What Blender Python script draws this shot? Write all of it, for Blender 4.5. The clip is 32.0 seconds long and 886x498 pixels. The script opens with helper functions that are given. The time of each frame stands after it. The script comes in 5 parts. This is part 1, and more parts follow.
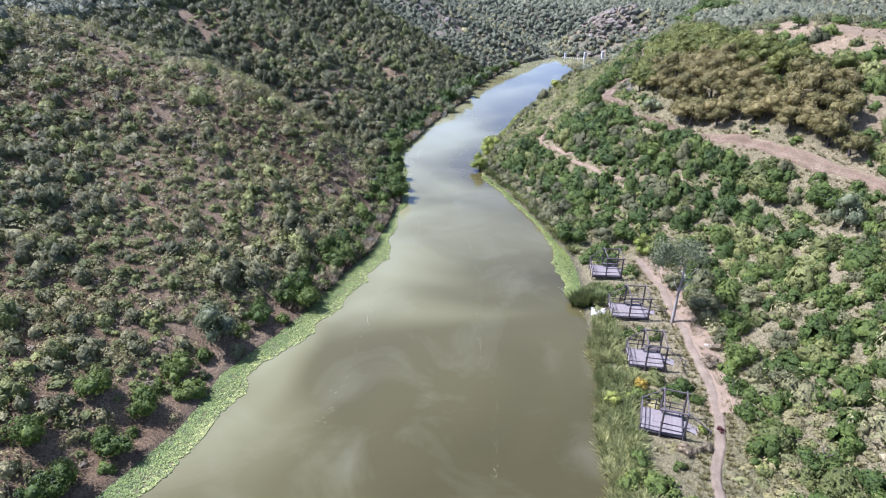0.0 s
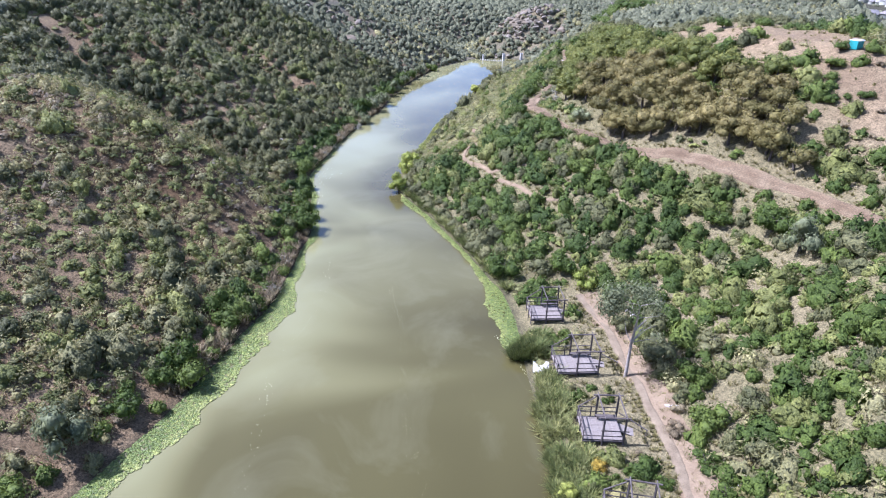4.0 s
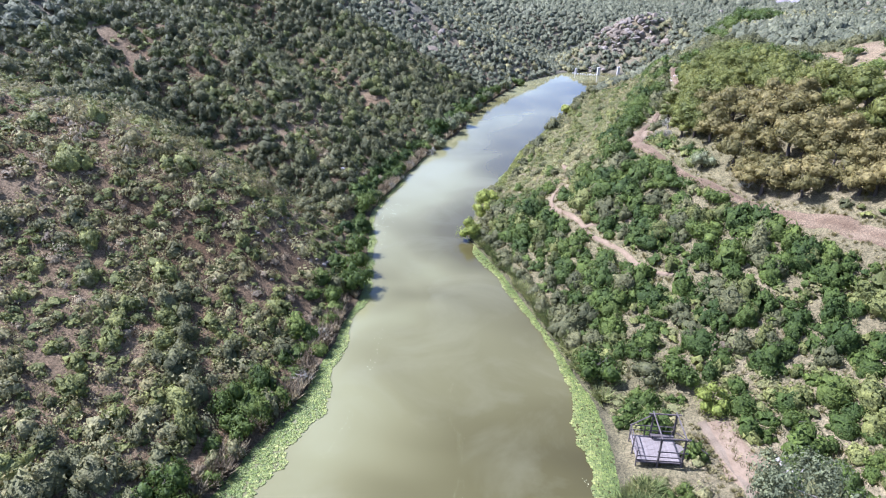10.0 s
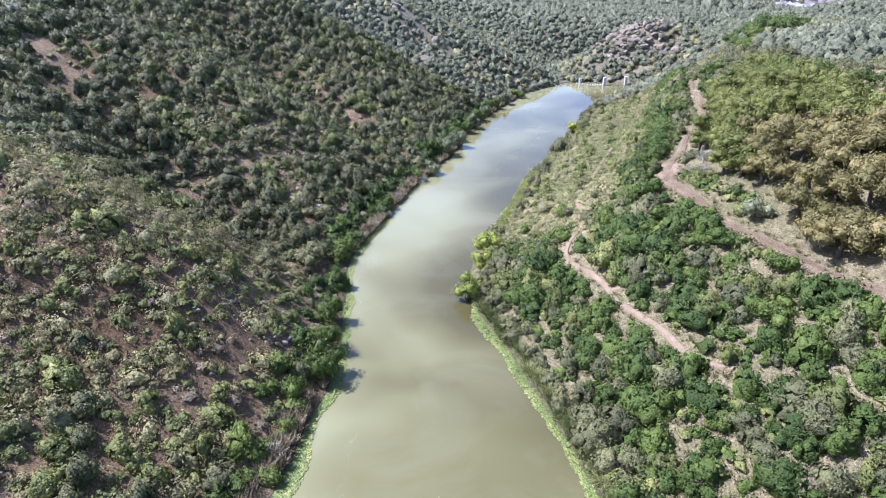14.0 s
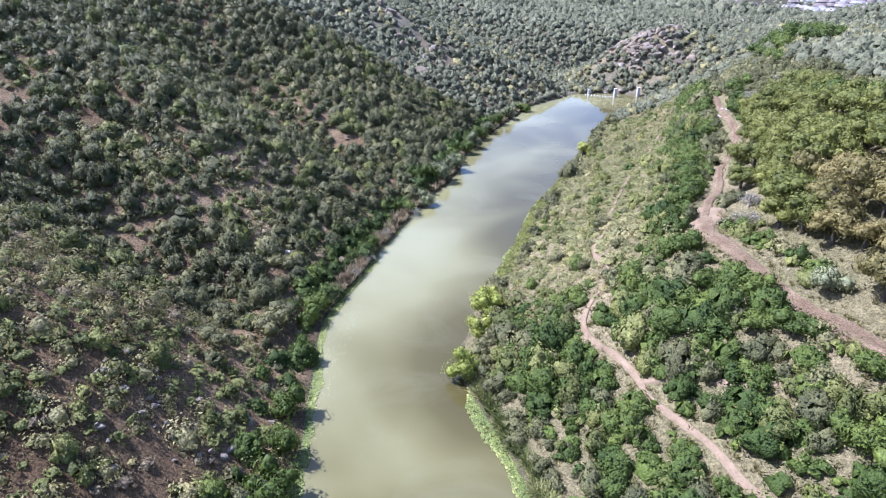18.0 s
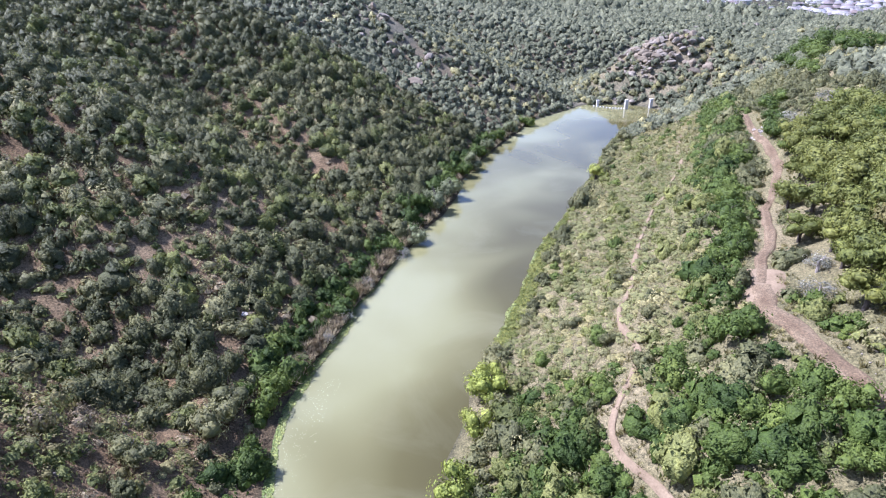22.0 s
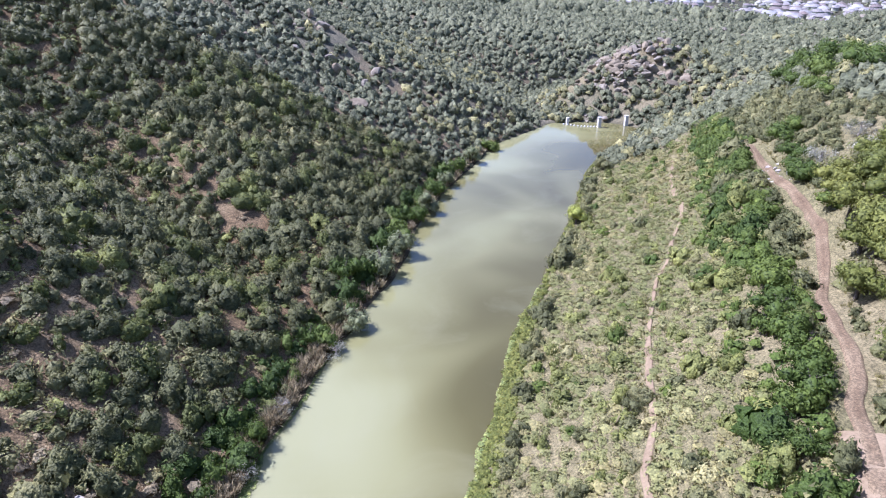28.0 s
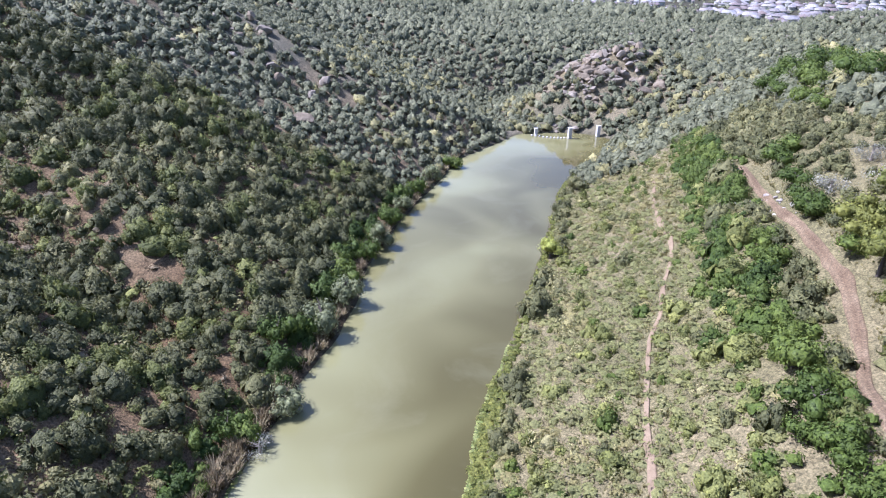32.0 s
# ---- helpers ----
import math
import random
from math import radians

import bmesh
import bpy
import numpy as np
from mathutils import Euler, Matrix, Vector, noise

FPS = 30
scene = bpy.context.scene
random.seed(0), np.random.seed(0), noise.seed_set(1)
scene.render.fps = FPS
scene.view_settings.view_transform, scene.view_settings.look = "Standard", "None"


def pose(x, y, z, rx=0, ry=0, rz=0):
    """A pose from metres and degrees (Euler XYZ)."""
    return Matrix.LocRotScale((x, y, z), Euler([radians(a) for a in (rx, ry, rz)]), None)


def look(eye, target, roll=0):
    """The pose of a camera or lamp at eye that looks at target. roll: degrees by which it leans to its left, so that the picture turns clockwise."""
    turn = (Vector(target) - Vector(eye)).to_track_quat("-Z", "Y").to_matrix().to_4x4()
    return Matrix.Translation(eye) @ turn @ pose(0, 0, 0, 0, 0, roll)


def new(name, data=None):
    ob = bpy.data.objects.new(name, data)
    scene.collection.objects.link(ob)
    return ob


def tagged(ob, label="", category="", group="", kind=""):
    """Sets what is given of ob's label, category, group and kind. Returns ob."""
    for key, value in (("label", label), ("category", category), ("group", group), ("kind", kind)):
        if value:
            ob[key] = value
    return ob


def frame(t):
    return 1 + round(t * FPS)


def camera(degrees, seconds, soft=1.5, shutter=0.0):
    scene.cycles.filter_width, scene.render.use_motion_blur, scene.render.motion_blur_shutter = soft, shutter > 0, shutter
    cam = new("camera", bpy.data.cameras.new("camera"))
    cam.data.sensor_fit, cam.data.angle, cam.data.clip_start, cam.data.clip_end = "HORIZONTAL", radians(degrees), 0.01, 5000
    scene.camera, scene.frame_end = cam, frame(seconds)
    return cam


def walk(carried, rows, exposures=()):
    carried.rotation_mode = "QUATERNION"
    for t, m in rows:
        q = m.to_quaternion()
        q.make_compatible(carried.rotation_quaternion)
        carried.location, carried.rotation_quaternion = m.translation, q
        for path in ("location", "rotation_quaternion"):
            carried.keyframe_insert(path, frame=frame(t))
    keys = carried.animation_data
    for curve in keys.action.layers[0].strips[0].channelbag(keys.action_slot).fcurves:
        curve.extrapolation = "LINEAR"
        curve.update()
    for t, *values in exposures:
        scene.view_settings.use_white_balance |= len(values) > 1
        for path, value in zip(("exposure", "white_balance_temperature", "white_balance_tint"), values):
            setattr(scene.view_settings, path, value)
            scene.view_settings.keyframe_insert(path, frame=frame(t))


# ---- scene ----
cam = camera(71.3, 32.0, soft=1.1)
PATH = [
    (0, (0.515, -2.014, 36.391), (0.324, 6.989, 32.042), 0.36),
    (0.5, (0.522, -0.729, 36.343), (1.683, 8.199, 31.991), -0.05),
    (1, (0.501, 0.640, 36.311), (2.493, 9.419, 31.956), -0.30),
    (1.5, (0.594, 2.094, 36.286), (2.682, 10.849, 31.929), -0.27),
    (2, (0.793, 3.630, 36.267), (2.898, 12.382, 31.909), -0.16),
    (2.5, (1.084, 5.206, 36.251), (2.946, 14.011, 31.893), -0.00),
    (3, (1.372, 6.802, 36.253), (3.191, 15.617, 31.895), 0.10),
    (3.5, (1.615, 8.407, 36.255), (3.306, 17.248, 31.898), 0.25),
    (4, (1.876, 10.011, 36.250), (2.846, 18.960, 31.894), 0.57),
    (4.5, (2.177, 11.614, 36.238), (1.925, 20.612, 31.882), 0.87),
    (6.5, (3.433, 17.593, 36.206), (2.692, 26.574, 31.870), 0.33),
    (7, (3.358, 18.837, 36.224), (2.868, 27.836, 31.892), 0.28),
    (7.5, (3.289, 20.128, 36.254), (2.876, 29.133, 31.925), 0.19),
    (8, (3.268, 21.491, 36.260), (2.904, 30.499, 31.933), 0.14),
    (8.5, (3.277, 22.960, 36.265), (2.952, 31.970, 31.941), 0.10),
    (9, (3.304, 24.550, 36.272), (3.002, 33.563, 31.951), 0.11),
    (9.5, (3.336, 26.229, 36.277), (3.047, 35.244, 31.959), 0.16),
    (10, (3.361, 28.006, 36.280), (3.088, 37.023, 31.964), 0.23),
    (10.5, (3.384, 29.878, 36.280), (3.117, 38.897, 31.968), 0.28),
    (11, (3.437, 31.861, 36.271), (3.168, 40.881, 31.962), 0.30),
    (11.5, (3.469, 33.978, 36.240), (3.209, 43.000, 31.935), 0.30),
    (12, (3.438, 36.162, 36.184), (3.184, 45.185, 31.882), 0.21),
    (12.5, (3.394, 38.309, 36.130), (3.152, 47.335, 31.833), 0.19),
    (13, (3.355, 40.392, 36.073), (3.121, 49.420, 31.778), 0.17),
    (13.5, (3.335, 42.484, 36.031), (3.113, 51.514, 31.740), 0.16),
    (14, (3.316, 44.519, 36.006), (3.105, 53.551, 31.718), 0.24),
    (14.5, (3.305, 46.473, 35.994), (3.105, 55.506, 31.709), 0.35),
    (16.5, (3.809, 53.621, 35.974), (3.580, 62.663, 31.707), 0.33),
    (17, (3.982, 55.519, 35.987), (3.741, 64.561, 31.723), 0.25),
    (17.5, (4.157, 57.439, 35.998), (3.906, 66.483, 31.737), 0.19),
    (18, (4.291, 59.305, 35.991), (4.027, 68.349, 31.732), 0.14),
    (18.5, (4.386, 61.106, 35.976), (4.116, 70.151, 31.720), 0.12),
    (19, (4.405, 62.908, 35.965), (4.133, 71.954, 31.712), 0.10),
    (19.5, (4.391, 64.697, 35.955), (4.126, 73.745, 31.704), 0.17),
    (20, (4.393, 66.486, 35.930), (4.136, 75.535, 31.681), 0.20),
    (20.5, (4.464, 68.274, 35.909), (4.205, 77.323, 31.661), 0.19),
    (21, (4.590, 70.043, 35.899), (4.319, 79.093, 31.653), 0.23),
    (21.5, (4.738, 71.875, 35.882), (4.458, 80.925, 31.637), 0.21),
    (22, (4.897, 73.835, 35.855), (4.619, 82.886, 31.611), 0.16),
    (22.5, (5.044, 75.776, 35.814), (4.760, 84.827, 31.570), 0.02),
    (23, (5.203, 77.724, 35.791), (4.902, 86.774, 31.549), 0.00),
    (23.5, (5.326, 79.726, 35.769), (5.026, 88.778, 31.530), -0.02),
    (24, (5.396, 81.745, 35.746), (5.096, 90.798, 31.509), -0.00),
    (24.5, (5.415, 83.615, 35.719), (5.126, 92.669, 31.483), 0.02),
    (25, (5.396, 85.395, 35.714), (5.114, 94.451, 31.480), 0.12),
    (25.5, (5.400, 87.051, 35.721), (5.146, 96.108, 31.489), 0.29),
    (27.5, (5.818, 94.014, 35.721), (5.568, 103.073, 31.494), 0.53),
    (28, (5.973, 95.754, 35.678), (6.312, 104.810, 31.450), 0.37),
    (28.5, (6.113, 97.456, 35.644), (6.758, 106.494, 31.414), 0.31),
    (29, (6.274, 99.129, 35.620), (7.002, 108.160, 31.388), 0.42),
    (29.5, (6.469, 100.812, 35.600), (7.246, 109.838, 31.366), 0.49),
    (30, (6.733, 102.451, 35.574), (7.546, 111.472, 31.338), 0.55),
    (30.5, (7.050, 104.044, 35.562), (7.882, 113.064, 31.324), 0.62),
    (31, (7.395, 105.596, 35.550), (8.239, 114.614, 31.311), 0.67),
    (31.5, (7.763, 107.119, 35.541), (8.605, 116.137, 31.302), 0.68),
    (32, (8.125, 108.631, 35.541), (8.973, 117.649, 31.302), 0.64),
]
EXPOSURES = [(0, 1.26, 5000, 27), (9, 1.37, 4980, 26), (18, 1.39, 5000, 28), (32, 1.28, 5060, 28)]
walk(cam, [(t, look(eye, target, roll)) for t, eye, target, roll in PATH], EXPOSURES)

# ---- light ----
SUN_FROM = Vector((-1.0, 0.24, 1.36)).normalized()
world = bpy.data.worlds.new("sky")
scene.world = world
world.use_nodes = True
sky = world.node_tree.nodes.new("ShaderNodeTexSky")
sky.sky_type, sky.sun_disc = "NISHITA", False
sky.sun_elevation, sky.sun_rotation = math.asin(SUN_FROM.z), math.atan2(SUN_FROM.x, SUN_FROM.y) % (2 * math.pi)
sky.air_density, sky.dust_density, sky.ozone_density = 1.0, 2.0, 1.5
world.node_tree.links.new(sky.outputs[0], world.node_tree.nodes["Background"].inputs[0])
world.node_tree.nodes["Background"].inputs[1].default_value = 0.108
sun_data = bpy.data.lights.new("sun", "SUN")
sun_data.energy, sun_data.angle, sun_data.color = 5.0, radians(0.6), (1.0, 0.96, 0.90)
sun = new("sun", sun_data)
sun.matrix_world = look(SUN_FROM * 300, (0, 0, 0))

# ---- materials ----


def material(name, rough=0.8, spec=0.3):
    m = bpy.data.materials.new(name)
    m.use_nodes = True
    b = m.node_tree.nodes["Principled BSDF"]
    b.inputs["Roughness"].default_value = rough
    b.inputs["Specular IOR Level"].default_value = spec
    return m, m.node_tree, b


def node(tree, kind, **values):
    n = tree.nodes.new(kind)
    for key, value in values.items():
        n.inputs[key.replace("_", " ")].default_value = value
    return n


def ramp(tree, source, stops):
    n = tree.nodes.new("ShaderNodeValToRGB")
    e = n.color_ramp.elements
    while len(e) < len(stops):
        e.new(0.5)
    for k, (at, c) in enumerate(stops):
        e[k].position, e[k].color = at, (*c, 1)
    tree.links.new(source, n.inputs[0])
    return n.outputs[0]


def noise_at(tree, scale, detail=4.0, rough=0.6, distort=0.0, coords=None):
    n = node(tree, "ShaderNodeTexNoise", Scale=scale, Detail=detail, Roughness=rough, Distortion=distort)
    if coords is None:
        coords = tree.nodes.new("ShaderNodeTexCoord").outputs["Object"]
    tree.links.new(coords, n.inputs["Vector"])
    return n.outputs[0]


def mix(tree, fac, a, b, blend="MIX"):
    n = tree.nodes.new("ShaderNodeMix")
    n.data_type, n.blend_type = "RGBA", blend
    for value, at in ((fac, 0), (a, 6), (b, 7)):
        if hasattr(value, "is_linked"):
            tree.links.new(value, n.inputs[at])
        elif isinstance(value, (int, float)):
            n.inputs[at].default_value = value
        else:
            n.inputs[at].default_value = (*value, 1)
    return n.outputs[2]


def attribute(tree, name):
    n = tree.nodes.new("ShaderNodeAttribute")
    n.attribute_name = name
    return n.outputs["Fac"]


def bump(tree, b, height, strength, distance):
    n = node(tree, "ShaderNodeBump", Strength=strength, Distance=distance)
    tree.links.new(height, n.inputs["Height"])
    tree.links.new(n.outputs[0], b.inputs["Normal"])


def foliage(name, dark, mid, light, rough=0.6, through_leaf=0.32, grain=6.0, vary=1.0, blue=0.8):
    """Leaves: the tone of each plant from its own attribute, the leaves of one plant varied island by island; some light passes through."""
    m, tree, b = material(name, rough, 0.2)
    dark, mid, light = ((r, g, v * blue) for r, g, v in (dark, mid, light))
    tone = ramp(tree, attribute(tree, "tone"), [(0.0, dark), (0.5, mid), (1.0, light)])
    geo = tree.nodes.new("ShaderNodeNewGeometry")
    leaf = ramp(tree, geo.outputs["Random Per Island"], [(0.0, (1 - 0.22 * vary, 1 - 0.20 * vary, 1 - 0.20 * vary)), (0.55, (1, 1, 1)), (1.0, (1 + 0.30 * vary, 1 + 0.27 * vary, 1 + 0.20 * vary))])
    col = mix(tree, 1.0, tone, leaf, "MULTIPLY")
    speckle = noise_at(tree, grain, 4, 0.7)
    cells = node(tree, "ShaderNodeTexVoronoi", Scale=grain * 1.1, Randomness=1.0)
    tree.links.new(tree.nodes.new("ShaderNodeTexCoord").outputs["Object"], cells.inputs["Vector"])
    split = tree.nodes.new("ShaderNodeSeparateColor")
    tree.links.new(cells.outputs["Color"], split.inputs[0])
    col = mix(tree, 1.0, col, ramp(tree, split.outputs[0], [(0.0, (1.05, 1.05, 1.05)), (0.5, (1.30, 1.30, 1.28)), (1.0, (1.62, 1.60, 1.50))]), "MULTIPLY")
    col = mix(tree, 1.0, col, ramp(tree, speckle, [(0.36, (0.80, 0.81, 0.82)), (0.52, (1, 1, 1)), (0.68, (1.24, 1.22, 1.16))]), "MULTIPLY")
    tree.links.new(col, b.inputs["Base Color"])
    dome = node(tree, "ShaderNodeMath")
    dome.operation = "SUBTRACT"
    tree.links.new(speckle, dome.inputs[0])
    tree.links.new(cells.outputs["Distance"], dome.inputs[1])
    bump(tree, b, dome.outputs[0], 0.6, 0.9 / grain)
    if through_leaf:
        t = tree.nodes.new("ShaderNodeBsdfTranslucent")
        tree.links.new(col, t.inputs["Color"])
        blend = node(tree, "ShaderNodeMixShader", Fac=through_leaf)
        tree.links.new(b.outputs[0], blend.inputs[1])
        tree.links.new(t.outputs[0], blend.inputs[2])
        tree.links.new(blend.outputs[0], tree.nodes["Material Output"].inputs["Surface"])
    return m


def plain(name, a, b_col, scale=4.0, rough=0.8, relief=0.3, spec=0.3, metal=0.0):
    """A surface that varies between two colours, with fine relief."""
    m, tree, b = material(name, rough, spec)
    n = noise_at(tree, scale, 6)
    fine = noise_at(tree, scale * 9, 4)
    col = ramp(tree, n, [(0.3, a), (0.7, b_col)])
    col = mix(tree, 1.0, col, ramp(tree, fine, [(0.3, (0.8, 0.8, 0.8)), (0.7, (1.15, 1.15, 1.15))]), "MULTIPLY")
    tree.links.new(col, b.inputs["Base Color"])
    b.inputs["Metallic"].default_value = metal
    bump(tree, b, fine, relief, 0.02)
    return m


LEAF = {
    "sage": foliage("sage_leaves", (0.128, 0.120, 0.070), (0.194, 0.178, 0.110), (0.276, 0.248, 0.162), blue=0.68),
    "dark": foliage("dark_scrub_leaves", (0.070, 0.072, 0.042), (0.110, 0.108, 0.064), (0.170, 0.158, 0.098), blue=0.68),
    "green": foliage("green_leaves", (0.038, 0.058, 0.020), (0.066, 0.090, 0.030), (0.106, 0.130, 0.046), blue=0.54),
    "olive": foliage("olive_leaves", (0.080, 0.088, 0.038), (0.126, 0.132, 0.058), (0.188, 0.190, 0.090), blue=0.62),
    "meadow": foliage("meadow_leaves", (0.104, 0.106, 0.054), (0.152, 0.150, 0.080), (0.204, 0.192, 0.116), vary=0.5, blue=0.66),
    "grove": foliage("grove_leaves", (0.066, 0.076, 0.030), (0.106, 0.114, 0.046), (0.160, 0.158, 0.072), blue=0.52),
    "brush": foliage("pale_brush_leaves", (0.130, 0.114, 0.072), (0.190, 0.166, 0.108), (0.240, 0.210, 0.145), vary=0.5, blue=0.60),
    "dry": foliage("dry_twigs", (0.110, 0.084, 0.062), (0.190, 0.150, 0.108), (0.290, 0.240, 0.170)),
    "grass": foliage("dry_grass_blades", (0.200, 0.195, 0.110), (0.310, 0.290, 0.180), (0.430, 0.395, 0.260)),
    "reed": foliage("reed_blades", (0.070, 0.088, 0.036), (0.130, 0.142, 0.068), (0.250, 0.240, 0.140), blue=0.62),
    "grey": foliage("grey_twigs", (0.140, 0.136, 0.128), (0.220, 0.212, 0.200), (0.310, 0.300, 0.285)),
    "silver": foliage("silver_leaves", (0.092, 0.102, 0.062), (0.152, 0.162, 0.098), (0.232, 0.238, 0.150)),
    "yellow": foliage("yellow_green_leaves", (0.130, 0.155, 0.034), (0.210, 0.230, 0.054), (0.310, 0.315, 0.090)),
    "rust": foliage("rusty_leaves", (0.085, 0.078, 0.030), (0.142, 0.120, 0.048), (0.210, 0.168, 0.076)),
    "lily": foliage("lily_leaves", (0.052, 0.072, 0.024), (0.092, 0.110, 0.042), (0.185, 0.186, 0.094), 0.45, 0.0, blue=0.6),
    "gold": foliage("gold_leaves", (0.250, 0.170, 0.030), (0.380, 0.270, 0.050), (0.500, 0.380, 0.090)),
    "red": foliage("red_leaves", (0.050, 0.014, 0.016), (0.085, 0.026, 0.028), (0.150, 0.036, 0.040)),
    # paler and bluer than near chaparral: distance haze worked into the leaf colour
    "far": foliage("hazed_far_scrub_leaves", (0.088, 0.092, 0.064), (0.128, 0.130, 0.092), (0.178, 0.178, 0.130), 0.7, 0.3, 1.6, 0.15, 0.78),
}


def ground_material():
    m, tree, b = material("hill_soil", 0.95, 0.1)
    big, fine = noise_at(tree, 0.05, 5, 0.65), noise_at(tree, 1.6, 6, 0.7)
    red = ramp(tree, big, [(0.35, (0.122, 0.078, 0.040)), (0.5, (0.162, 0.110, 0.060)), (0.65, (0.212, 0.152, 0.088))])
    tan = ramp(tree, big, [(0.35, (0.140, 0.124, 0.060)), (0.5, (0.178, 0.150, 0.078)), (0.68, (0.225, 0.182, 0.104))])
    col = mix(tree, attribute(tree, "east"), red, tan)
    bare = ramp(tree, big, [(0.3, (0.180, 0.126, 0.074)), (0.7, (0.268, 0.200, 0.116))])
    col = mix(tree, attribute(tree, "bare"), col, bare)
    col = mix(tree, attribute(tree, "heath"), col, ramp(tree, big, [(0.3, (0.105, 0.098, 0.068)), (0.7, (0.175, 0.150, 0.104))]))
    col = mix(tree, attribute(tree, "mud"), col, (0.055, 0.050, 0.030))
    col = mix(tree, 1.0, col, ramp(tree, fine, [(0.3, (0.62, 0.62, 0.6)), (0.7, (1.25, 1.25, 1.22))]), "MULTIPLY")
    litter = noise_at(tree, 5.5, 5, 0.75)
    col = mix(tree, 1.0, col, ramp(tree, litter, [(0.36, (0.45, 0.47, 0.45)), (0.5, (0.95, 0.95, 0.92)), (0.66, (1.6, 1.55, 1.45))]), "MULTIPLY")
    tree.links.new(col, b.inputs["Base Color"])
    bump(tree, b, litter, 0.9, 0.2)
    return m


def water_material():
    m, tree, b = material("murky_water", 0.03, 0.5)
    b.inputs["IOR"].default_value = 1.33
    coords = tree.nodes.new("ShaderNodeTexCoord").outputs["Object"]
    across = attribute(tree, "across")
    plume = noise_at(tree, 0.042, 2.2, 0.45, 0.7, coords)
    streak = noise_at(tree, 0.09, 6, 0.6, 0.9, coords)
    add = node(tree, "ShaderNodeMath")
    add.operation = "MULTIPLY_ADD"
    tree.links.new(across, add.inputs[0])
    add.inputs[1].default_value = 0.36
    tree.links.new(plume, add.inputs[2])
    # turbid plumes; the pale end also stands in for reflected sky up the lake
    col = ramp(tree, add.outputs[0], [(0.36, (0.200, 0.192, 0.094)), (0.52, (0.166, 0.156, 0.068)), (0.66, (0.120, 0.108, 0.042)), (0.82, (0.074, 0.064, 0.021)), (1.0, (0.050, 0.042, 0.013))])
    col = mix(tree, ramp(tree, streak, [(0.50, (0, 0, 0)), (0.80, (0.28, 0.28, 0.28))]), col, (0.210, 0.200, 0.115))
    tree.links.new(col, b.inputs["Base Color"])
    ripple = noise_at(tree, 2.6, 3, 0.6, 0.3, coords)
    bump(tree, b, ripple, 0.035, 0.05)
    return m


SOIL, WATER = ground_material(), water_material()
def road_material():
    m, tree, b = material("packed_red_dirt", 0.95, 0.1)
    big, fine = noise_at(tree, 0.35, 5, 0.65), noise_at(tree, 7.0, 5, 0.75)
    col = ramp(tree, big, [(0.3, (0.084, 0.055, 0.031)), (0.5, (0.124, 0.086, 0.049)), (0.7, (0.168, 0.123, 0.073))])
    worn = node(tree, "ShaderNodeMath")
    worn.operation = "MULTIPLY"
    tree.links.new(attribute(tree, "tracks"), worn.inputs[0])
    tree.links.new(big, worn.inputs[1])
    col = mix(tree, worn.outputs[0], col, (0.212, 0.160, 0.094))
    col = mix(tree, 1.0, col, ramp(tree, fine, [(0.34, (0.55, 0.55, 0.55)), (0.5, (1, 1, 1)), (0.68, (1.7, 1.65, 1.6))]), "MULTIPLY")
    tree.links.new(col, b.inputs["Base Color"])
    bump(tree, b, fine, 0.8, 0.08)
    return m


ROAD = road_material()
TRAIL = plain("pale_trodden_dirt", (0.155, 0.110, 0.064), (0.236, 0.174, 0.105), 0.7, 0.95, 0.5, 0.1)
GREY_PATH = plain("grey_gravel", (0.122, 0.092, 0.056), (0.202, 0.156, 0.098), 1.0, 0.95, 0.5, 0.1)
BARK = plain("pale_bark", (0.220, 0.180, 0.140), (0.380, 0.330, 0.270), 3.0, 0.9, 0.6, 0.2)
DARK_BARK = plain("dark_bark", (0.060, 0.048, 0.036), (0.110, 0.090, 0.070), 3.0, 0.9, 0.6, 0.2)
BOARD = plain("weathered_deck_boards", (0.165, 0.138, 0.112), (0.250, 0.212, 0.176), 1.4, 0.85, 0.4, 0.2)
TIMBER = plain("grey_brown_timber", (0.062, 0.050, 0.042), (0.125, 0.104, 0.090), 2.5, 0.9, 0.5, 0.2)
ROCK = plain("granite", (0.130, 0.106, 0.076), (0.290, 0.248, 0.184), 0.9, 0.95, 0.8, 0.2)
WHITE_ROCK = plain("pale_rock", (0.280, 0.245, 0.200), (0.420, 0.375, 0.315), 1.2, 0.9, 0.7, 0.2)
CONCRETE = plain("pale_concrete", (0.420, 0.395, 0.355), (0.560, 0.530, 0.485), 1.0, 0.9, 0.4, 0.2)

# ---- shape of the land ----


def smooth(a, b, v):
    t = np.clip((v - a) / (b - a), 0, 1)
    return t * t * (3 - 2 * t)


def lattice(ix, iy, seed):
    v = np.sin(ix * 127.1 + iy * 311.7 + seed * 74.7) * 43758.5453
    return v - np.floor(v)


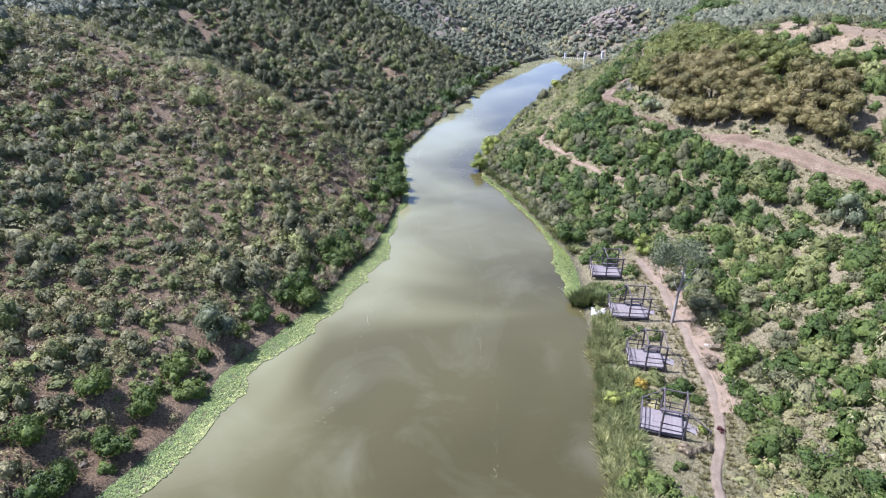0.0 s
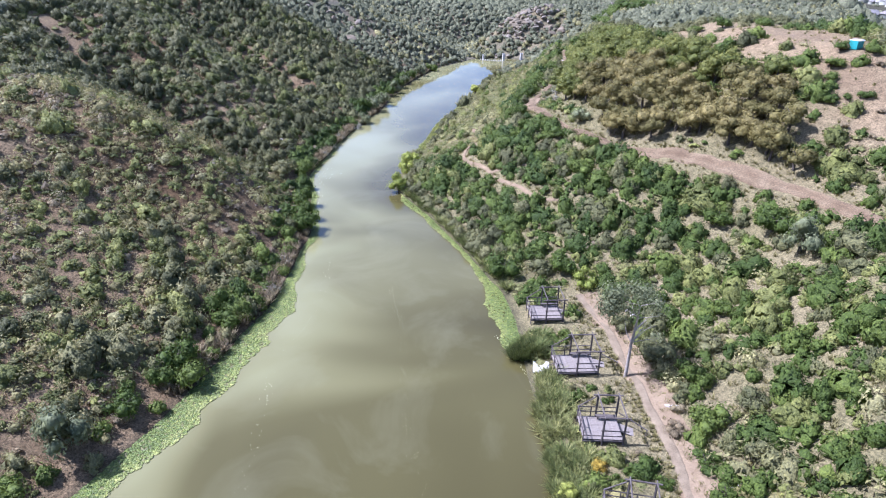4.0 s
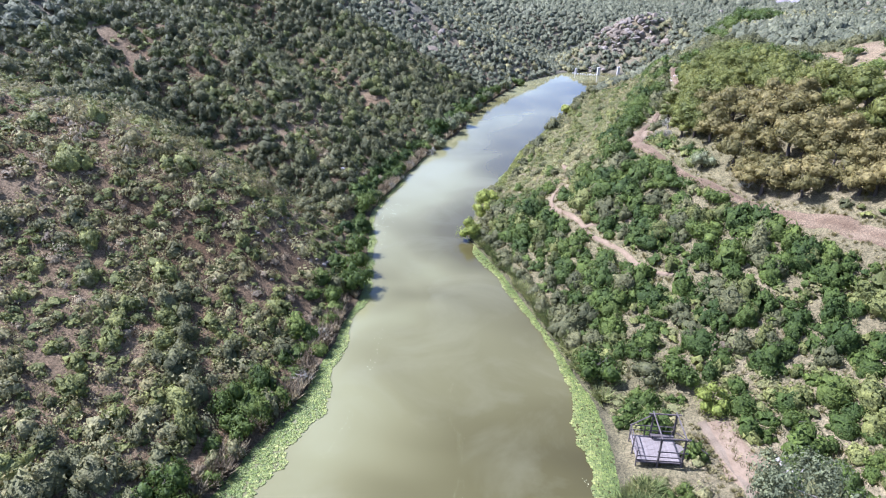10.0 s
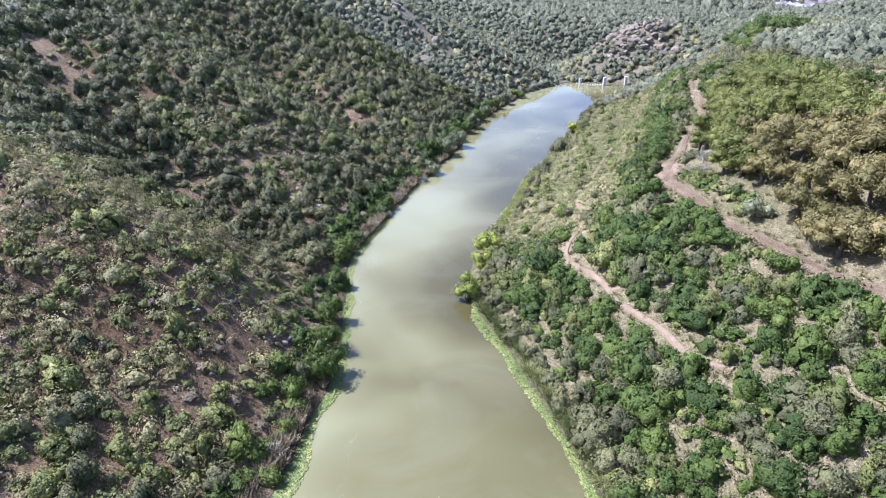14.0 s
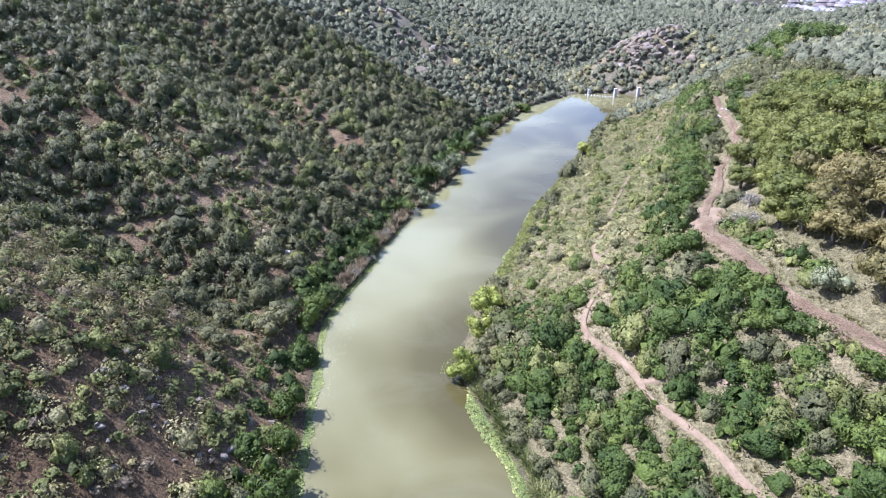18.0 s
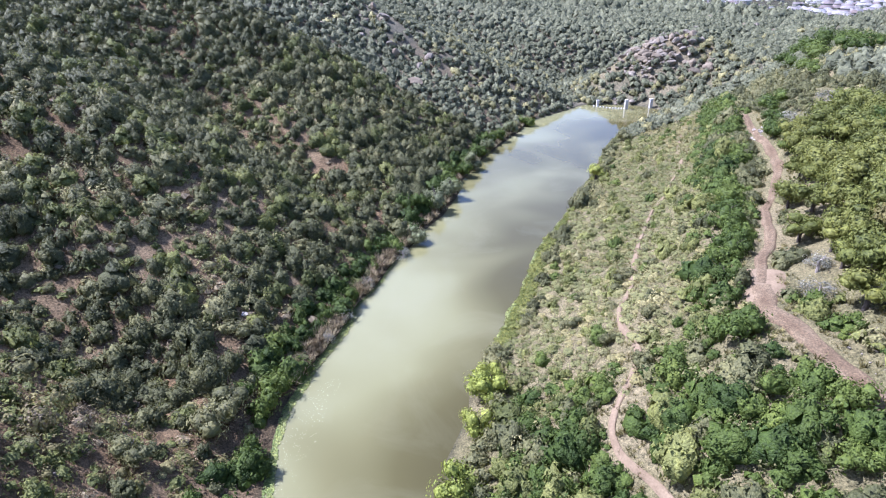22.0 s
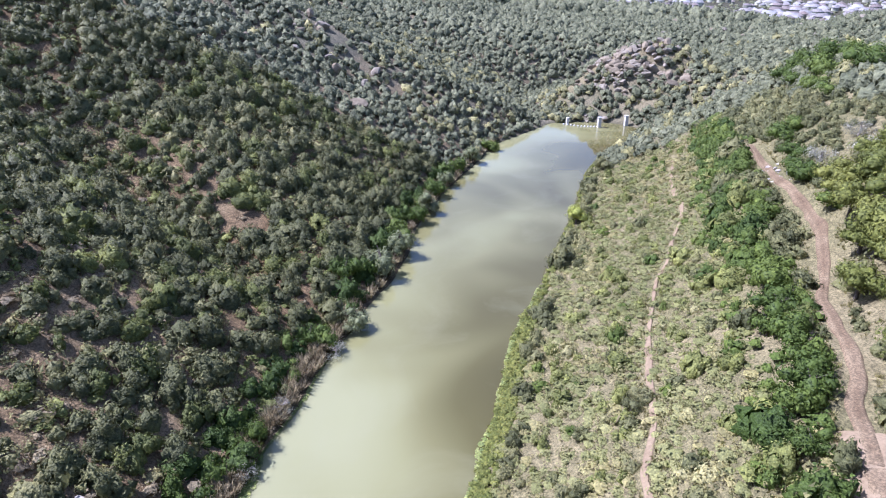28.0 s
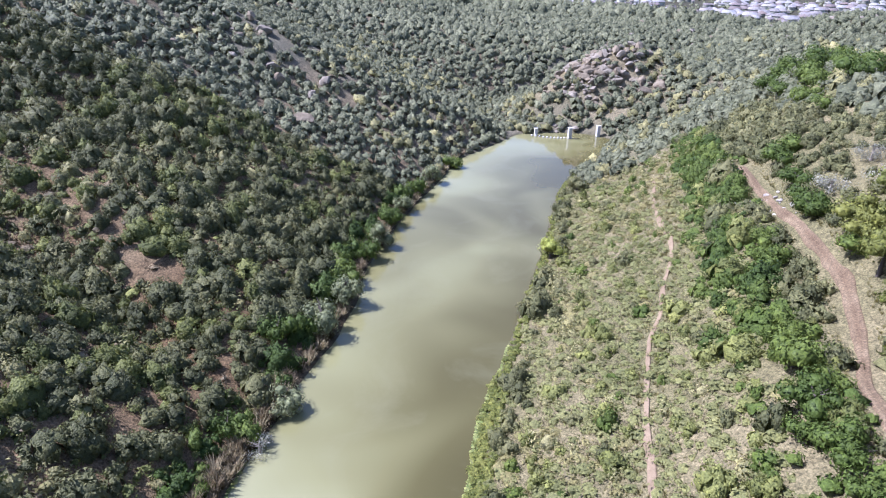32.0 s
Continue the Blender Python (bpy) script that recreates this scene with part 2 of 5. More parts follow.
def field(x, y, size, seed, octaves=4):
    """Smooth noise from -1 to 1 over the plan, with features about size metres across."""
    total, gain, amount = 0.0, 1.0, 0.0
    for k in range(octaves):
        u, v = np.asarray(x, float) / size, np.asarray(y, float) / size
        iu, iv = np.floor(u), np.floor(v)
        fu, fv = u - iu, v - iv
        fu, fv = fu * fu * (3 - 2 * fu), fv * fv * (3 - 2 * fv)
        a, b = lattice(iu, iv, seed + k), lattice(iu + 1, iv, seed + k)
        c, d = lattice(iu, iv + 1, seed + k), lattice(iu + 1, iv + 1, seed + k)
        total = total + gain * ((a + (b - a) * fu) * (1 - fv) + (c + (d - c) * fu) * fv - 0.5) * 2
        amount, gain, size = amount + gain, gain * 0.5, size * 0.5
    return total / amount


# The waterline on either side, as x along y; north of the lake the two lines are the creek's banks.
WEST_Y, WEST_X = [-90, 31, 38, 45, 52, 59, 66, 72, 78, 84, 90, 97, 104, 110, 116, 122, 128, 135, 142, 149, 156, 163, 170, 178, 186, 195, 205, 215, 225, 240, 244.5, 262, 280, 296, 315, 335, 370, 450, 700], \
    [-52, -25.9, -23.0, -22.3, -18.5, -15.8, -13.6, -11.0, -10.4, -9.9, -8.9, -8.8, -9.8, -10.6, -10.7, -10.0, -8.5, -7.2, -4.8, -3.2, -1.3, 1.9, 3.1, 4.4, 6.6, 9.0, 13.1, 17.8, 21.1, 33.7, 35.7, 33.5, 40, 60, 95, 140, 200, 300, 500]
EAST_Y, EAST_X = [-90, 38, 45, 52, 59, 66, 72, 78, 84, 90, 97, 104, 110, 116, 122, 128, 135, 142, 149, 156, 163, 178, 186, 195, 205, 215, 225, 229.4, 238.5, 245.1, 262, 280, 296, 315, 335, 370, 450, 700], \
    [6, 13.6, 15.2, 15.6, 16.1, 16.7, 16.1, 14.5, 13.1, 11.4, 9.2, 6.3, 4.6, 6.3, 6.8, 10.0, 12.3, 14.2, 16.2, 18.9, 21.6, 27.2, 30.6, 33.5, 37.3, 42.3, 50.3, 53.7, 58.1, 54.9, 40, 47, 67, 102, 147, 207, 308, 510]


def west_shore(y):
    return np.interp(y, WEST_Y, WEST_X) + 0.5 * field(y, 0 * y, 9, 3, 3)


def east_shore(y):
    return np.interp(y, EAST_Y, EAST_X) + 0.4 * field(y, 0 * y + 50, 9, 5, 3)


def hill(x, y, cx, cy, rx, ry, turn=0.0):
    c, s = math.cos(radians(turn)), math.sin(radians(turn))
    u, v = ((x - cx) * c + (y - cy) * s) / rx, (-(x - cx) * s + (y - cy) * c) / ry
    return np.exp(-(u * u + v * v))


def west_height(d, y):
    slope = np.interp(y, [0, 50, 70, 78, 88, 97, 110, 127, 136, 147, 163, 185, 200, 237, 258, 300, 340, 400, 520],
                      [0.40, 0.40, 0.42, 0.44, 0.56, 0.58, 0.47, 0.50, 0.48, 0.50, 0.41, 0.41, 0.48, 0.50, 0.46, 0.30, 0.15, 0.12, 0.11])
    slope = slope + (0.50 - slope) * smooth(35, 75, d) * (1 - smooth(235, 275, y))
    foot = smooth(0, 6, d) * 0.55 + 0.45
    return 0.25 + 130 * (1 - np.exp(-slope * np.maximum(d, 0) * foot / 130))


def east_height(d, y):
    low = np.interp(d, [0, 8, 14, 19, 25, 32, 41, 61, 80, 105, 150, 220], [0.4, 1.0, 2.2, 4.0, 6.8, 10.6, 14.0, 20.0, 22.5, 19, 5, -4])
    mid = np.interp(d, [0, 4, 10, 15, 22, 26, 33, 47, 57, 70, 85, 130, 200], [0.3, 1.6, 4.6, 7.4, 10.9, 11.5, 15.4, 21.8, 24.6, 24.4, 20, 3, -4])
    up = np.interp(d, [0, 4, 14, 16, 22, 26, 33, 40, 55, 85, 140, 220], [0.3, 1.4, 5.0, 6.8, 10.8, 11.4, 16.0, 19.0, 21.5, 18, 8, -3])
    end = np.interp(d, [0, 10, 30, 60, 110, 180, 260], [0.4, 4, 8.5, 11, 12.5, 10, 2])
    h = low + (mid - low) * smooth(62, 92, y)
    h = h + (up - h) * smooth(126, 148, y)
    return h + (end - h) * smooth(215, 262, y)


def land(x, y):
    """The height of the bare ground."""
    x, y = np.asarray(x, float), np.asarray(y, float)
    xw, xe = west_shore(y), east_shore(y)
    dw, de = xw - x, x - xe
    inside = np.minimum(-dw, -de)
    h = np.where(dw > 0, west_height(dw, y), np.where(de > 0, east_height(de, y), -np.minimum(inside * 0.35, 3.0) + 0.25))
    north = smooth(240, 247, y)
    h = np.where((inside > 0) & (y > 239), h * (1 - north) + (0.4 + 0.2 * field(x, y, 8, 2)) * north, h)
    out = np.maximum(np.maximum(dw, de), 0)
    h = h + smooth(3, 30, out) * (1.6 * field(x, y, 26, 11) + 0.5 * field(x, y, 6, 17, 2))
    # hollows between the western spurs
    h = h - 5.0 * hill(x, y, -30, 120, 24, 5.5, -26) * smooth(3, 12, dw) + 3.0 * hill(x, y, -30, 99, 22, 8, -26) * smooth(3, 14, dw)
    h = h + 2.6 * hill(x, y, -38, 146, 24, 8, -26) * smooth(3, 14, dw) - 4.5 * hill(x, y, -26, 167, 26, 5.5, -34) * smooth(4, 14, dw)
    h = h + 3.0 * hill(x, y, -34, 205, 34, 13, -36) * smooth(3, 20, dw)
    # the long hill behind the creek, the knoll at the dam, the stony hill to the north-east and the plain beyond
    top = 17 + 40 * smooth(70, -50, x)
    cap = smooth(262, 300, y) * (dw > 0)
    h = h * (1 - cap) + cap * top * np.tanh(h / top)
    h = h + 9 * hill(x, y, 180, 325, 70, 48) + 8.5 * hill(x, y, 64, 266, 17, 11, 12)
    h = h - 30 * smooth(28, 95, x - 0.62 * y) * smooth(95, 140, x)
    away = np.hypot(x, y - 100)
    bearing = np.degrees(np.arctan2(x, np.maximum(y - 100, 1)))
    far = smooth(340, 620, away) * smooth(-4, 10, bearing)
    return h * (1 - far) + far * (-33 + 3 * field(x, y, 300, 21) + 150 * smooth(1800, 4000, away))


def join_rows(xs, ys, heights, name, mat, extra=()):
    """One sheet over the grid of xs and ys."""
    nx, ny = len(xs), len(ys)
    gx, gy = np.meshgrid(xs, ys)
    verts = np.stack([gx, gy, heights], -1).reshape(-1, 3)
    i = (np.arange(ny - 1)[:, None] * nx + np.arange(nx - 1)).ravel()
    faces = np.stack([i, i + 1, i + nx + 1, i + nx], 1)
    return sheet(name, verts, faces, mat, extra)


def sheet(name, verts, faces, mat, extra=(), flat=False, parent=None):
    """A mesh object out of arrays; extra: named values per vertex."""
    me = bpy.data.meshes.new(name)
    k = faces.shape[1]
    me.vertices.add(len(verts)), me.loops.add(faces.size), me.polygons.add(len(faces))
    me.vertices.foreach_set("co", np.ascontiguousarray(verts, np.float32).ravel())
    me.loops.foreach_set("vertex_index", np.ascontiguousarray(faces, np.int32).ravel())
    me.polygons.foreach_set("loop_start", np.arange(0, faces.size, k, dtype=np.int32))
    me.polygons.foreach_set("use_smooth", np.full(len(faces), not flat))
    for key, values in extra:
        me.attributes.new(key, "FLOAT", "POINT").data.foreach_set("value", np.ascontiguousarray(values, np.float32).ravel())
    me.update(calc_edges=True)
    me.materials.append(mat)
    ob = new(name, me)
    ob.parent = parent
    return ob


def graded(a, b, step, far, grow=1.22):
    """Even steps from a to b, and growing ones out to far on both sides."""
    mid = list(np.arange(a, b + step / 2, step))
    lo, hi = [], []
    s, v = step, mid[-1]
    while v < far[1]:
        s *= grow
        v += s
        hi.append(v)
    s, v = step, mid[0]
    while v > far[0]:
        s *= grow
        v -= s
        lo.append(v)
    return np.array(lo[::-1] + mid + hi)


# Ways: lines over the plan, each with its half width.
ROAD_LINE = [(47, 20), (48.5, 33), (49.7, 45), (50.6, 51.5), (51.2, 57), (51.1, 62), (50.6, 67), (49.6, 71.5), (46.5, 76), (43.2, 82), (39.5, 87), (35.5, 91.5), (33, 96.5), (31.4, 101), (30.4, 106.5), (29.3, 111), (28.5, 115.5), (29.6, 119.5), (32, 124.7), (33.8, 127), (36.2, 132.9), (38, 137.6), (40.6, 141.9), (42.8, 146), (44.7, 150), (47, 157), (49.2, 166), (51.6, 174.5), (53.6, 181.5)]
PATH_LINE = [(19.3, 27), (20.3, 32.6), (21.9, 36), (23, 39.3), (23.6, 42.4), (23.9, 45.3), (24, 49.4), (24.4, 52.3), (24.2, 55.7), (24.7, 60.5), (24.4, 64), (23.6, 69)]
TRAIL_LINE = [(25.7, 85.8), (24.1, 87.1), (22.8, 89.5), (22, 92.5), (20.8, 95.3), (19.2, 98.3), (18.8, 101), (17.6, 104), (16.2, 106.5), (15.9, 109), (16.9, 111.4), (18.1, 113), (19.9, 117), (19.4, 121.6), (20.1, 125.2), (22.5, 130), (24.6, 137), (26.7, 143.2), (29, 148.8), (31, 153.5), (33.4, 157), (36, 162.3), (38.3, 166), (40.1, 170.5), (42.3, 178.5), (44.8, 186.5), (48, 194)]


def along(points, step=1.0):
    p = np.array(points, float)
    s = np.r_[0, np.cumsum(np.hypot(*np.diff(p, axis=0).T))]
    t = np.arange(0, s[-1], step)
    q = np.stack([np.interp(t, s, p[:, 0]), np.interp(t, s, p[:, 1])], 1)
    for _ in range(3):
        q[1:-1] = (q[:-2] + 2 * q[1:-1] + q[2:]) / 4
    return q


def off_line(x, y, points):
    """How far places lie from a line."""
    q = along(points, 1.5)
    x, y = np.asarray(x, float), np.asarray(y, float)
    best = np.full(x.shape, 1e9)
    near = (x > q[:, 0].min() - 14) & (x < q[:, 0].max() + 14) & (y > q[:, 1].min() - 14) & (y < q[:, 1].max() + 14)
    if near.any():
        px, py = x[near], y[near]
        d = np.full(px.shape, 1e9)
        for a, b in q:
            d = np.minimum(d, (px - a) ** 2 + (py - b) ** 2)
        best[near] = np.sqrt(d)
    return best


def bareness(x, y):
    """Where hardly anything grows: the bald top of the knoll and its shoulder, the slips on the western slope."""
    b = hill(x, y, 62, 120, 10, 18) * 1.35 + hill(x, y, 70, 77, 15, 13) * 1.6 + hill(x, y, 67, 99, 10, 13) * 1.3
    b = b + 1.1 * hill(x, y, -55, 136.5, 8, 3.0, -40) + 0.8 * hill(x, y, -19.5, 171, 9, 1.6, -39) + 0.9 * hill(x, y, -1, 186, 4, 1.4, -20) + 1.1 * hill(x, y, -11, 238, 22, 3.5, -45)
    b = b + 0.5 * hill(x, y, 63, 264, 20, 11) + 0.45 * smooth(600, 900, np.hypot(x, y))
    b = b + 0.75 * hill(x, y, -28, 68.5, 6, 2.6, 10) + 0.55 * hill(x, y, -17, 93.5, 5, 6) + 0.6 * hill(x, y, -17, 84, 4, 2.5) + 0.6 * hill(x, y, -39, 84, 4, 3) + 0.5 * hill(x, y, -33, 122, 9, 1.6, -26)
    return np.clip(b * (0.75 + 0.5 * field(x, y, 7, 31)), 0, 1)


gx = graded(-78, 100, 1.3, (-2600, 3200))
gy = graded(14, 284, 1.3, (-400, 4200))
mx, my = np.meshgrid(gx, gy)
mz = land(mx, my)
mud = smooth(0.35, -0.1, mz)
east = smooth(0, 3, mx - (west_shore(my) + east_shore(my)) / 2)
heath = smooth(-56, -72, mx) * 0.9 + (mx > -72) * (1 - 0.85 * hill(mx, my, 63, 265, 21, 13)) * smooth(194, 230, my) * (0.55 + 0.45 * smooth(-0.2, 0.3, field(mx, my, 16, 67))) * (1 - smooth(420, 700, np.hypot(mx, my)))
ground = tagged(join_rows(gx, gy, mz, "ground", SOIL, (("east", east), ("bare", bareness(mx, my)), ("heath", heath), ("mud", mud))), "dry reddish and tan soil of the valley hills", "ground", kind="structure")

# ---- water ----
wx, wy = np.arange(-60, 100, 2.0), np.arange(-60, 250, 2.0)
ax, ay = np.meshgrid(wx, wy)
span = np.clip((ax - west_shore(ay)) / (east_shore(ay) - west_shore(ay)), 0, 1)
# darker southward; paler northward, where sky reflection is put into the colour
water = tagged(join_rows(wx, wy, 0 * ax, "water", WATER, (("across", span + 0.62 * smooth(82, 25, ay) - 0.10 * smooth(105, 176, ay)),)), "murky olive-brown lake water with pale plumes and painted sky sheen", "water", kind="structure")


# ---- plants ----
def ball(rough, seed, cut=-0.35):
    """A lumpy dome of about unit radius, without its underside."""
    bm = bmesh.new()
    bmesh.ops.create_icosphere(bm, subdivisions=2 if rough > 1 else 1, radius=1.0)
    v = np.array([p.co[:] for p in bm.verts])
    f = np.array([[p.index for p in t.verts] for t in bm.faces])
    bm.free()
    rng = np.random.default_rng(seed)
    k = rng.normal(size=(7, 3))
    wave = sum(np.sin(v @ q * 2.1 + s) for q, s in zip(k, rng.uniform(0, 6, 7))) / 7
    v = v * (0.80 + 0.55 * wave + rng.uniform(-0.09, 0.09, len(v)))[:, None]
    f = f[(v[f].mean(1)[:, 2] > cut)]
    v[:, 2] = np.maximum(v[:, 2], cut) * 0.8
    return v, f


def leaves(count, size, seed, shell=(0.72, 1.05), low=-0.1, clumps=0, lobe=0.42):
    """Small leaf sprays round a dome, each one triangle turned in its own way; with clumps, gathered on small rounded lobes."""
    rng = np.random.default_rng(seed)
    d = rng.normal(size=(count * 4, 3))
    d /= np.linalg.norm(d, axis=1)[:, None]
    solid = None
    if clumps:
        heart = rng.normal(size=(clumps * 4, 3))
        heart /= np.linalg.norm(heart, axis=1)[:, None]
        heart = heart[heart[:, 2] > low][:clumps] * rng.uniform(0.55, 0.80, (clumps, 1)) * (1, 1, 0.9)
        heart[0] = (0, 0, 0.62)
        pick = rng.integers(0, clumps, count * 4)
        c = heart[pick] + d * (lobe * rng.uniform(0.8, 1.12, count * 4))[:, None]
        ok = (np.einsum("ij,ij->i", d, heart[pick]) > -0.12) & (c[:, 2] > -0.12)
        c, d = c[ok][:count], d[ok][:count]
        n = len(d)
        solid = []
        for h in heart:
            out = h / np.linalg.norm(h)
            p = np.cross(out, rng.normal(size=3))
            p /= np.linalg.norm(p)
            q, a = np.cross(out, p), np.arange(5) * 1.2566 + rng.uniform(0, 1)
            ring = np.cos(a)[:, None] * p + np.sin(a)[:, None] * q - 0.25 * out
            v = np.concatenate([ring, out[None] * 0.8]) * (lobe * rng.uniform(0.7, 1.15, (6, 1))) + h
            solid.append((v, np.array([(k, (k + 1) % 5, 5) for k in range(5)])))
    else:
        d = d[d[:, 2] > low][:count]
        n = len(d)
        k = rng.normal(size=(7, 3))
        wave = sum(np.sin(d @ q * 2.1 + s) for q, s in zip(k, rng.uniform(0, 6, 7))) / 7
        c = d * (rng.uniform(*shell, n) + 0.35 * wave)[:, None] * (1, 1, 0.85)
    u = np.cross(d, rng.normal(size=(n, 3)))
    u /= np.linalg.norm(u, axis=1)[:, None]
    w = np.cross(d, u) + d * rng.uniform(-0.25, 0.5, n)[:, None]
    s = size * rng.uniform(0.6, 1.5, n)[:, None]
    v = np.stack([c - u * s * 0.62 - w * s * 0.5, c + u * s * 0.62 - w * s * 0.5, c + w * s], 1).reshape(-1, 3)
    f = np.arange(n * 3).reshape(-1, 3)
    return merged(*solid, (v, f)) if solid else (v, f)


def tuft(count, seed, lean=0.55):
    """A tussock of blades, one triangle each."""
    rng = np.random.default_rng(seed)
    a, r = rng.uniform(0, 6.283, count), rng.uniform(0, 0.35, count)
    foot = np.stack([np.cos(a) * r, np.sin(a) * r, 0 * a], 1)
    out = np.stack([np.cos(a), np.sin(a), 0 * a], 1)
    tip = foot + out * (rng.uniform(0.2, 1, count) * lean)[:, None] + (0, 0, 1) * rng.uniform(0.5, 1.1, count)[:, None]
    side = np.stack([-np.sin(a), np.cos(a), 0 * a], 1) * 0.075
    v = np.stack([foot - side, foot + side, tip], 1).reshape(-1, 3)
    return v, np.arange(count * 3).reshape(-1, 3)


def merged(*pieces):
    vs, fs, n = [], [], 0
    for v, f in pieces:
        vs.append(v), fs.append(f + n)
        n += len(v)
    return np.concatenate(vs), np.concatenate(fs)


def core(seed, cut, size):
    v, f = ball(1, seed, cut)
    return v * size, f


SHRUB = [merged(core(s, -0.35, 0.74), leaves(122, 0.102, s + 50, clumps=8, lobe=0.42)) for s in range(8)]
TWIGGY = [merged(core(s + 20, -0.2, 0.66), leaves(120, 0.105, s + 90, (0.62, 1.15))) for s in range(6)]
CLUMP = [leaves(26, 0.14, s + 130, clumps=6, lobe=0.56) for s in range(6)]
DOME = [leaves(8, 0.18, s + 130, clumps=5, lobe=0.62) for s in range(6)]
LARGE = [merged(core(s + 10, -0.35, 0.76), leaves(200, 0.082, s + 250, clumps=13, lobe=0.36)) for s in range(6)]
SMALL = [leaves(24, 0.16, s + 170, clumps=4, lobe=0.56) for s in range(6)]
SOFT = [merged(core(s + 40, 0.0, 0.8), leaves(34, 0.17, s + 190, (0.6, 1.1))) for s in range(6)]
GRASS = [tuft(22, s) for s in range(5)]


def scattered(name, kinds, places, sizes, tones, mat, tall=None, seed=1):
    """Many plants as one mesh, turned and scaled each in its own way."""
    rng = np.random.default_rng(seed)
    vs, fs, ts, n = [], [], [], 0
    pick = rng.integers(0, len(kinds), len(places))
    tall = np.ones(len(places)) if tall is None else tall
    for k, (v, f) in enumerate(kinds):
        mine = np.flatnonzero(pick == k)
        if not len(mine):
            continue
        a = rng.uniform(0, 6.283, len(mine))
        c, s = np.cos(a)[:, None], np.sin(a)[:, None]
        x, y, z = v.T
        r = sizes[mine][:, None]
        sx = rng.uniform(0.75, 1.4, (len(mine), 1))
        p = np.stack([(x * sx * c - y * s) * r, (x * sx * s + y * c) * r, z * r * tall[mine][:, None]], -1) + places[mine][:, None]
        vs.append(p.reshape(-1, 3))
        fs.append((f[None] + (np.arange(len(mine)) * len(v))[:, None, None]).reshape(-1, 3) + n)
        ts.append(np.repeat(tones[mine], len(v)))
        n += len(mine) * len(v)
    return sheet(name, np.concatenate(vs), np.concatenate(fs), mat, (("tone", np.concatenate(ts)),))


rng = np.random.default_rng(7)


def jittered(x0, x1, y0, y1, step):
    a, b = np.meshgrid(np.arange(x0, x1, step), np.arange(y0, y1, step))
    return (a + rng.uniform(-0.5, 0.5, a.shape) * step).ravel(), (b + rng.uniform(-0.5, 0.5, a.shape) * step).ravel()


def clear(x, y, gap=0.6):
    """Places free of ways, water and decks."""
    ok = (x < west_shore(y) - 0.3) | (x > east_shore(y) + 0.5) | (y > 245)
    ok &= off_line(x, y, ROAD_LINE) > np.where(y < 119, 1.1, 0.55) + gap
    ok &= off_line(x, y, PATH_LINE) > (1.5 + gap if gap > 0 else 0.9)
    ok &= off_line(x, y, TRAIL_LINE) > 0.35 + gap
    for cx, cy in DECKS:
        ok &= (abs(x - cx) > 2.9) | (abs(y - cy) > 2.6)
    return ok


DECKS = [(19.0, 65.7), (19.5, 56.4), (19.0, 47.6), (18.0, 38.6)]


OCCUPIED = []


def unoccupied(x, y, share=0.85):
    ok = np.ones(len(x), bool)
    for a, b, r in OCCUPIED:
        ok &= (x - a) ** 2 + (y - b) ** 2 > (r * share) ** 2
    return ok


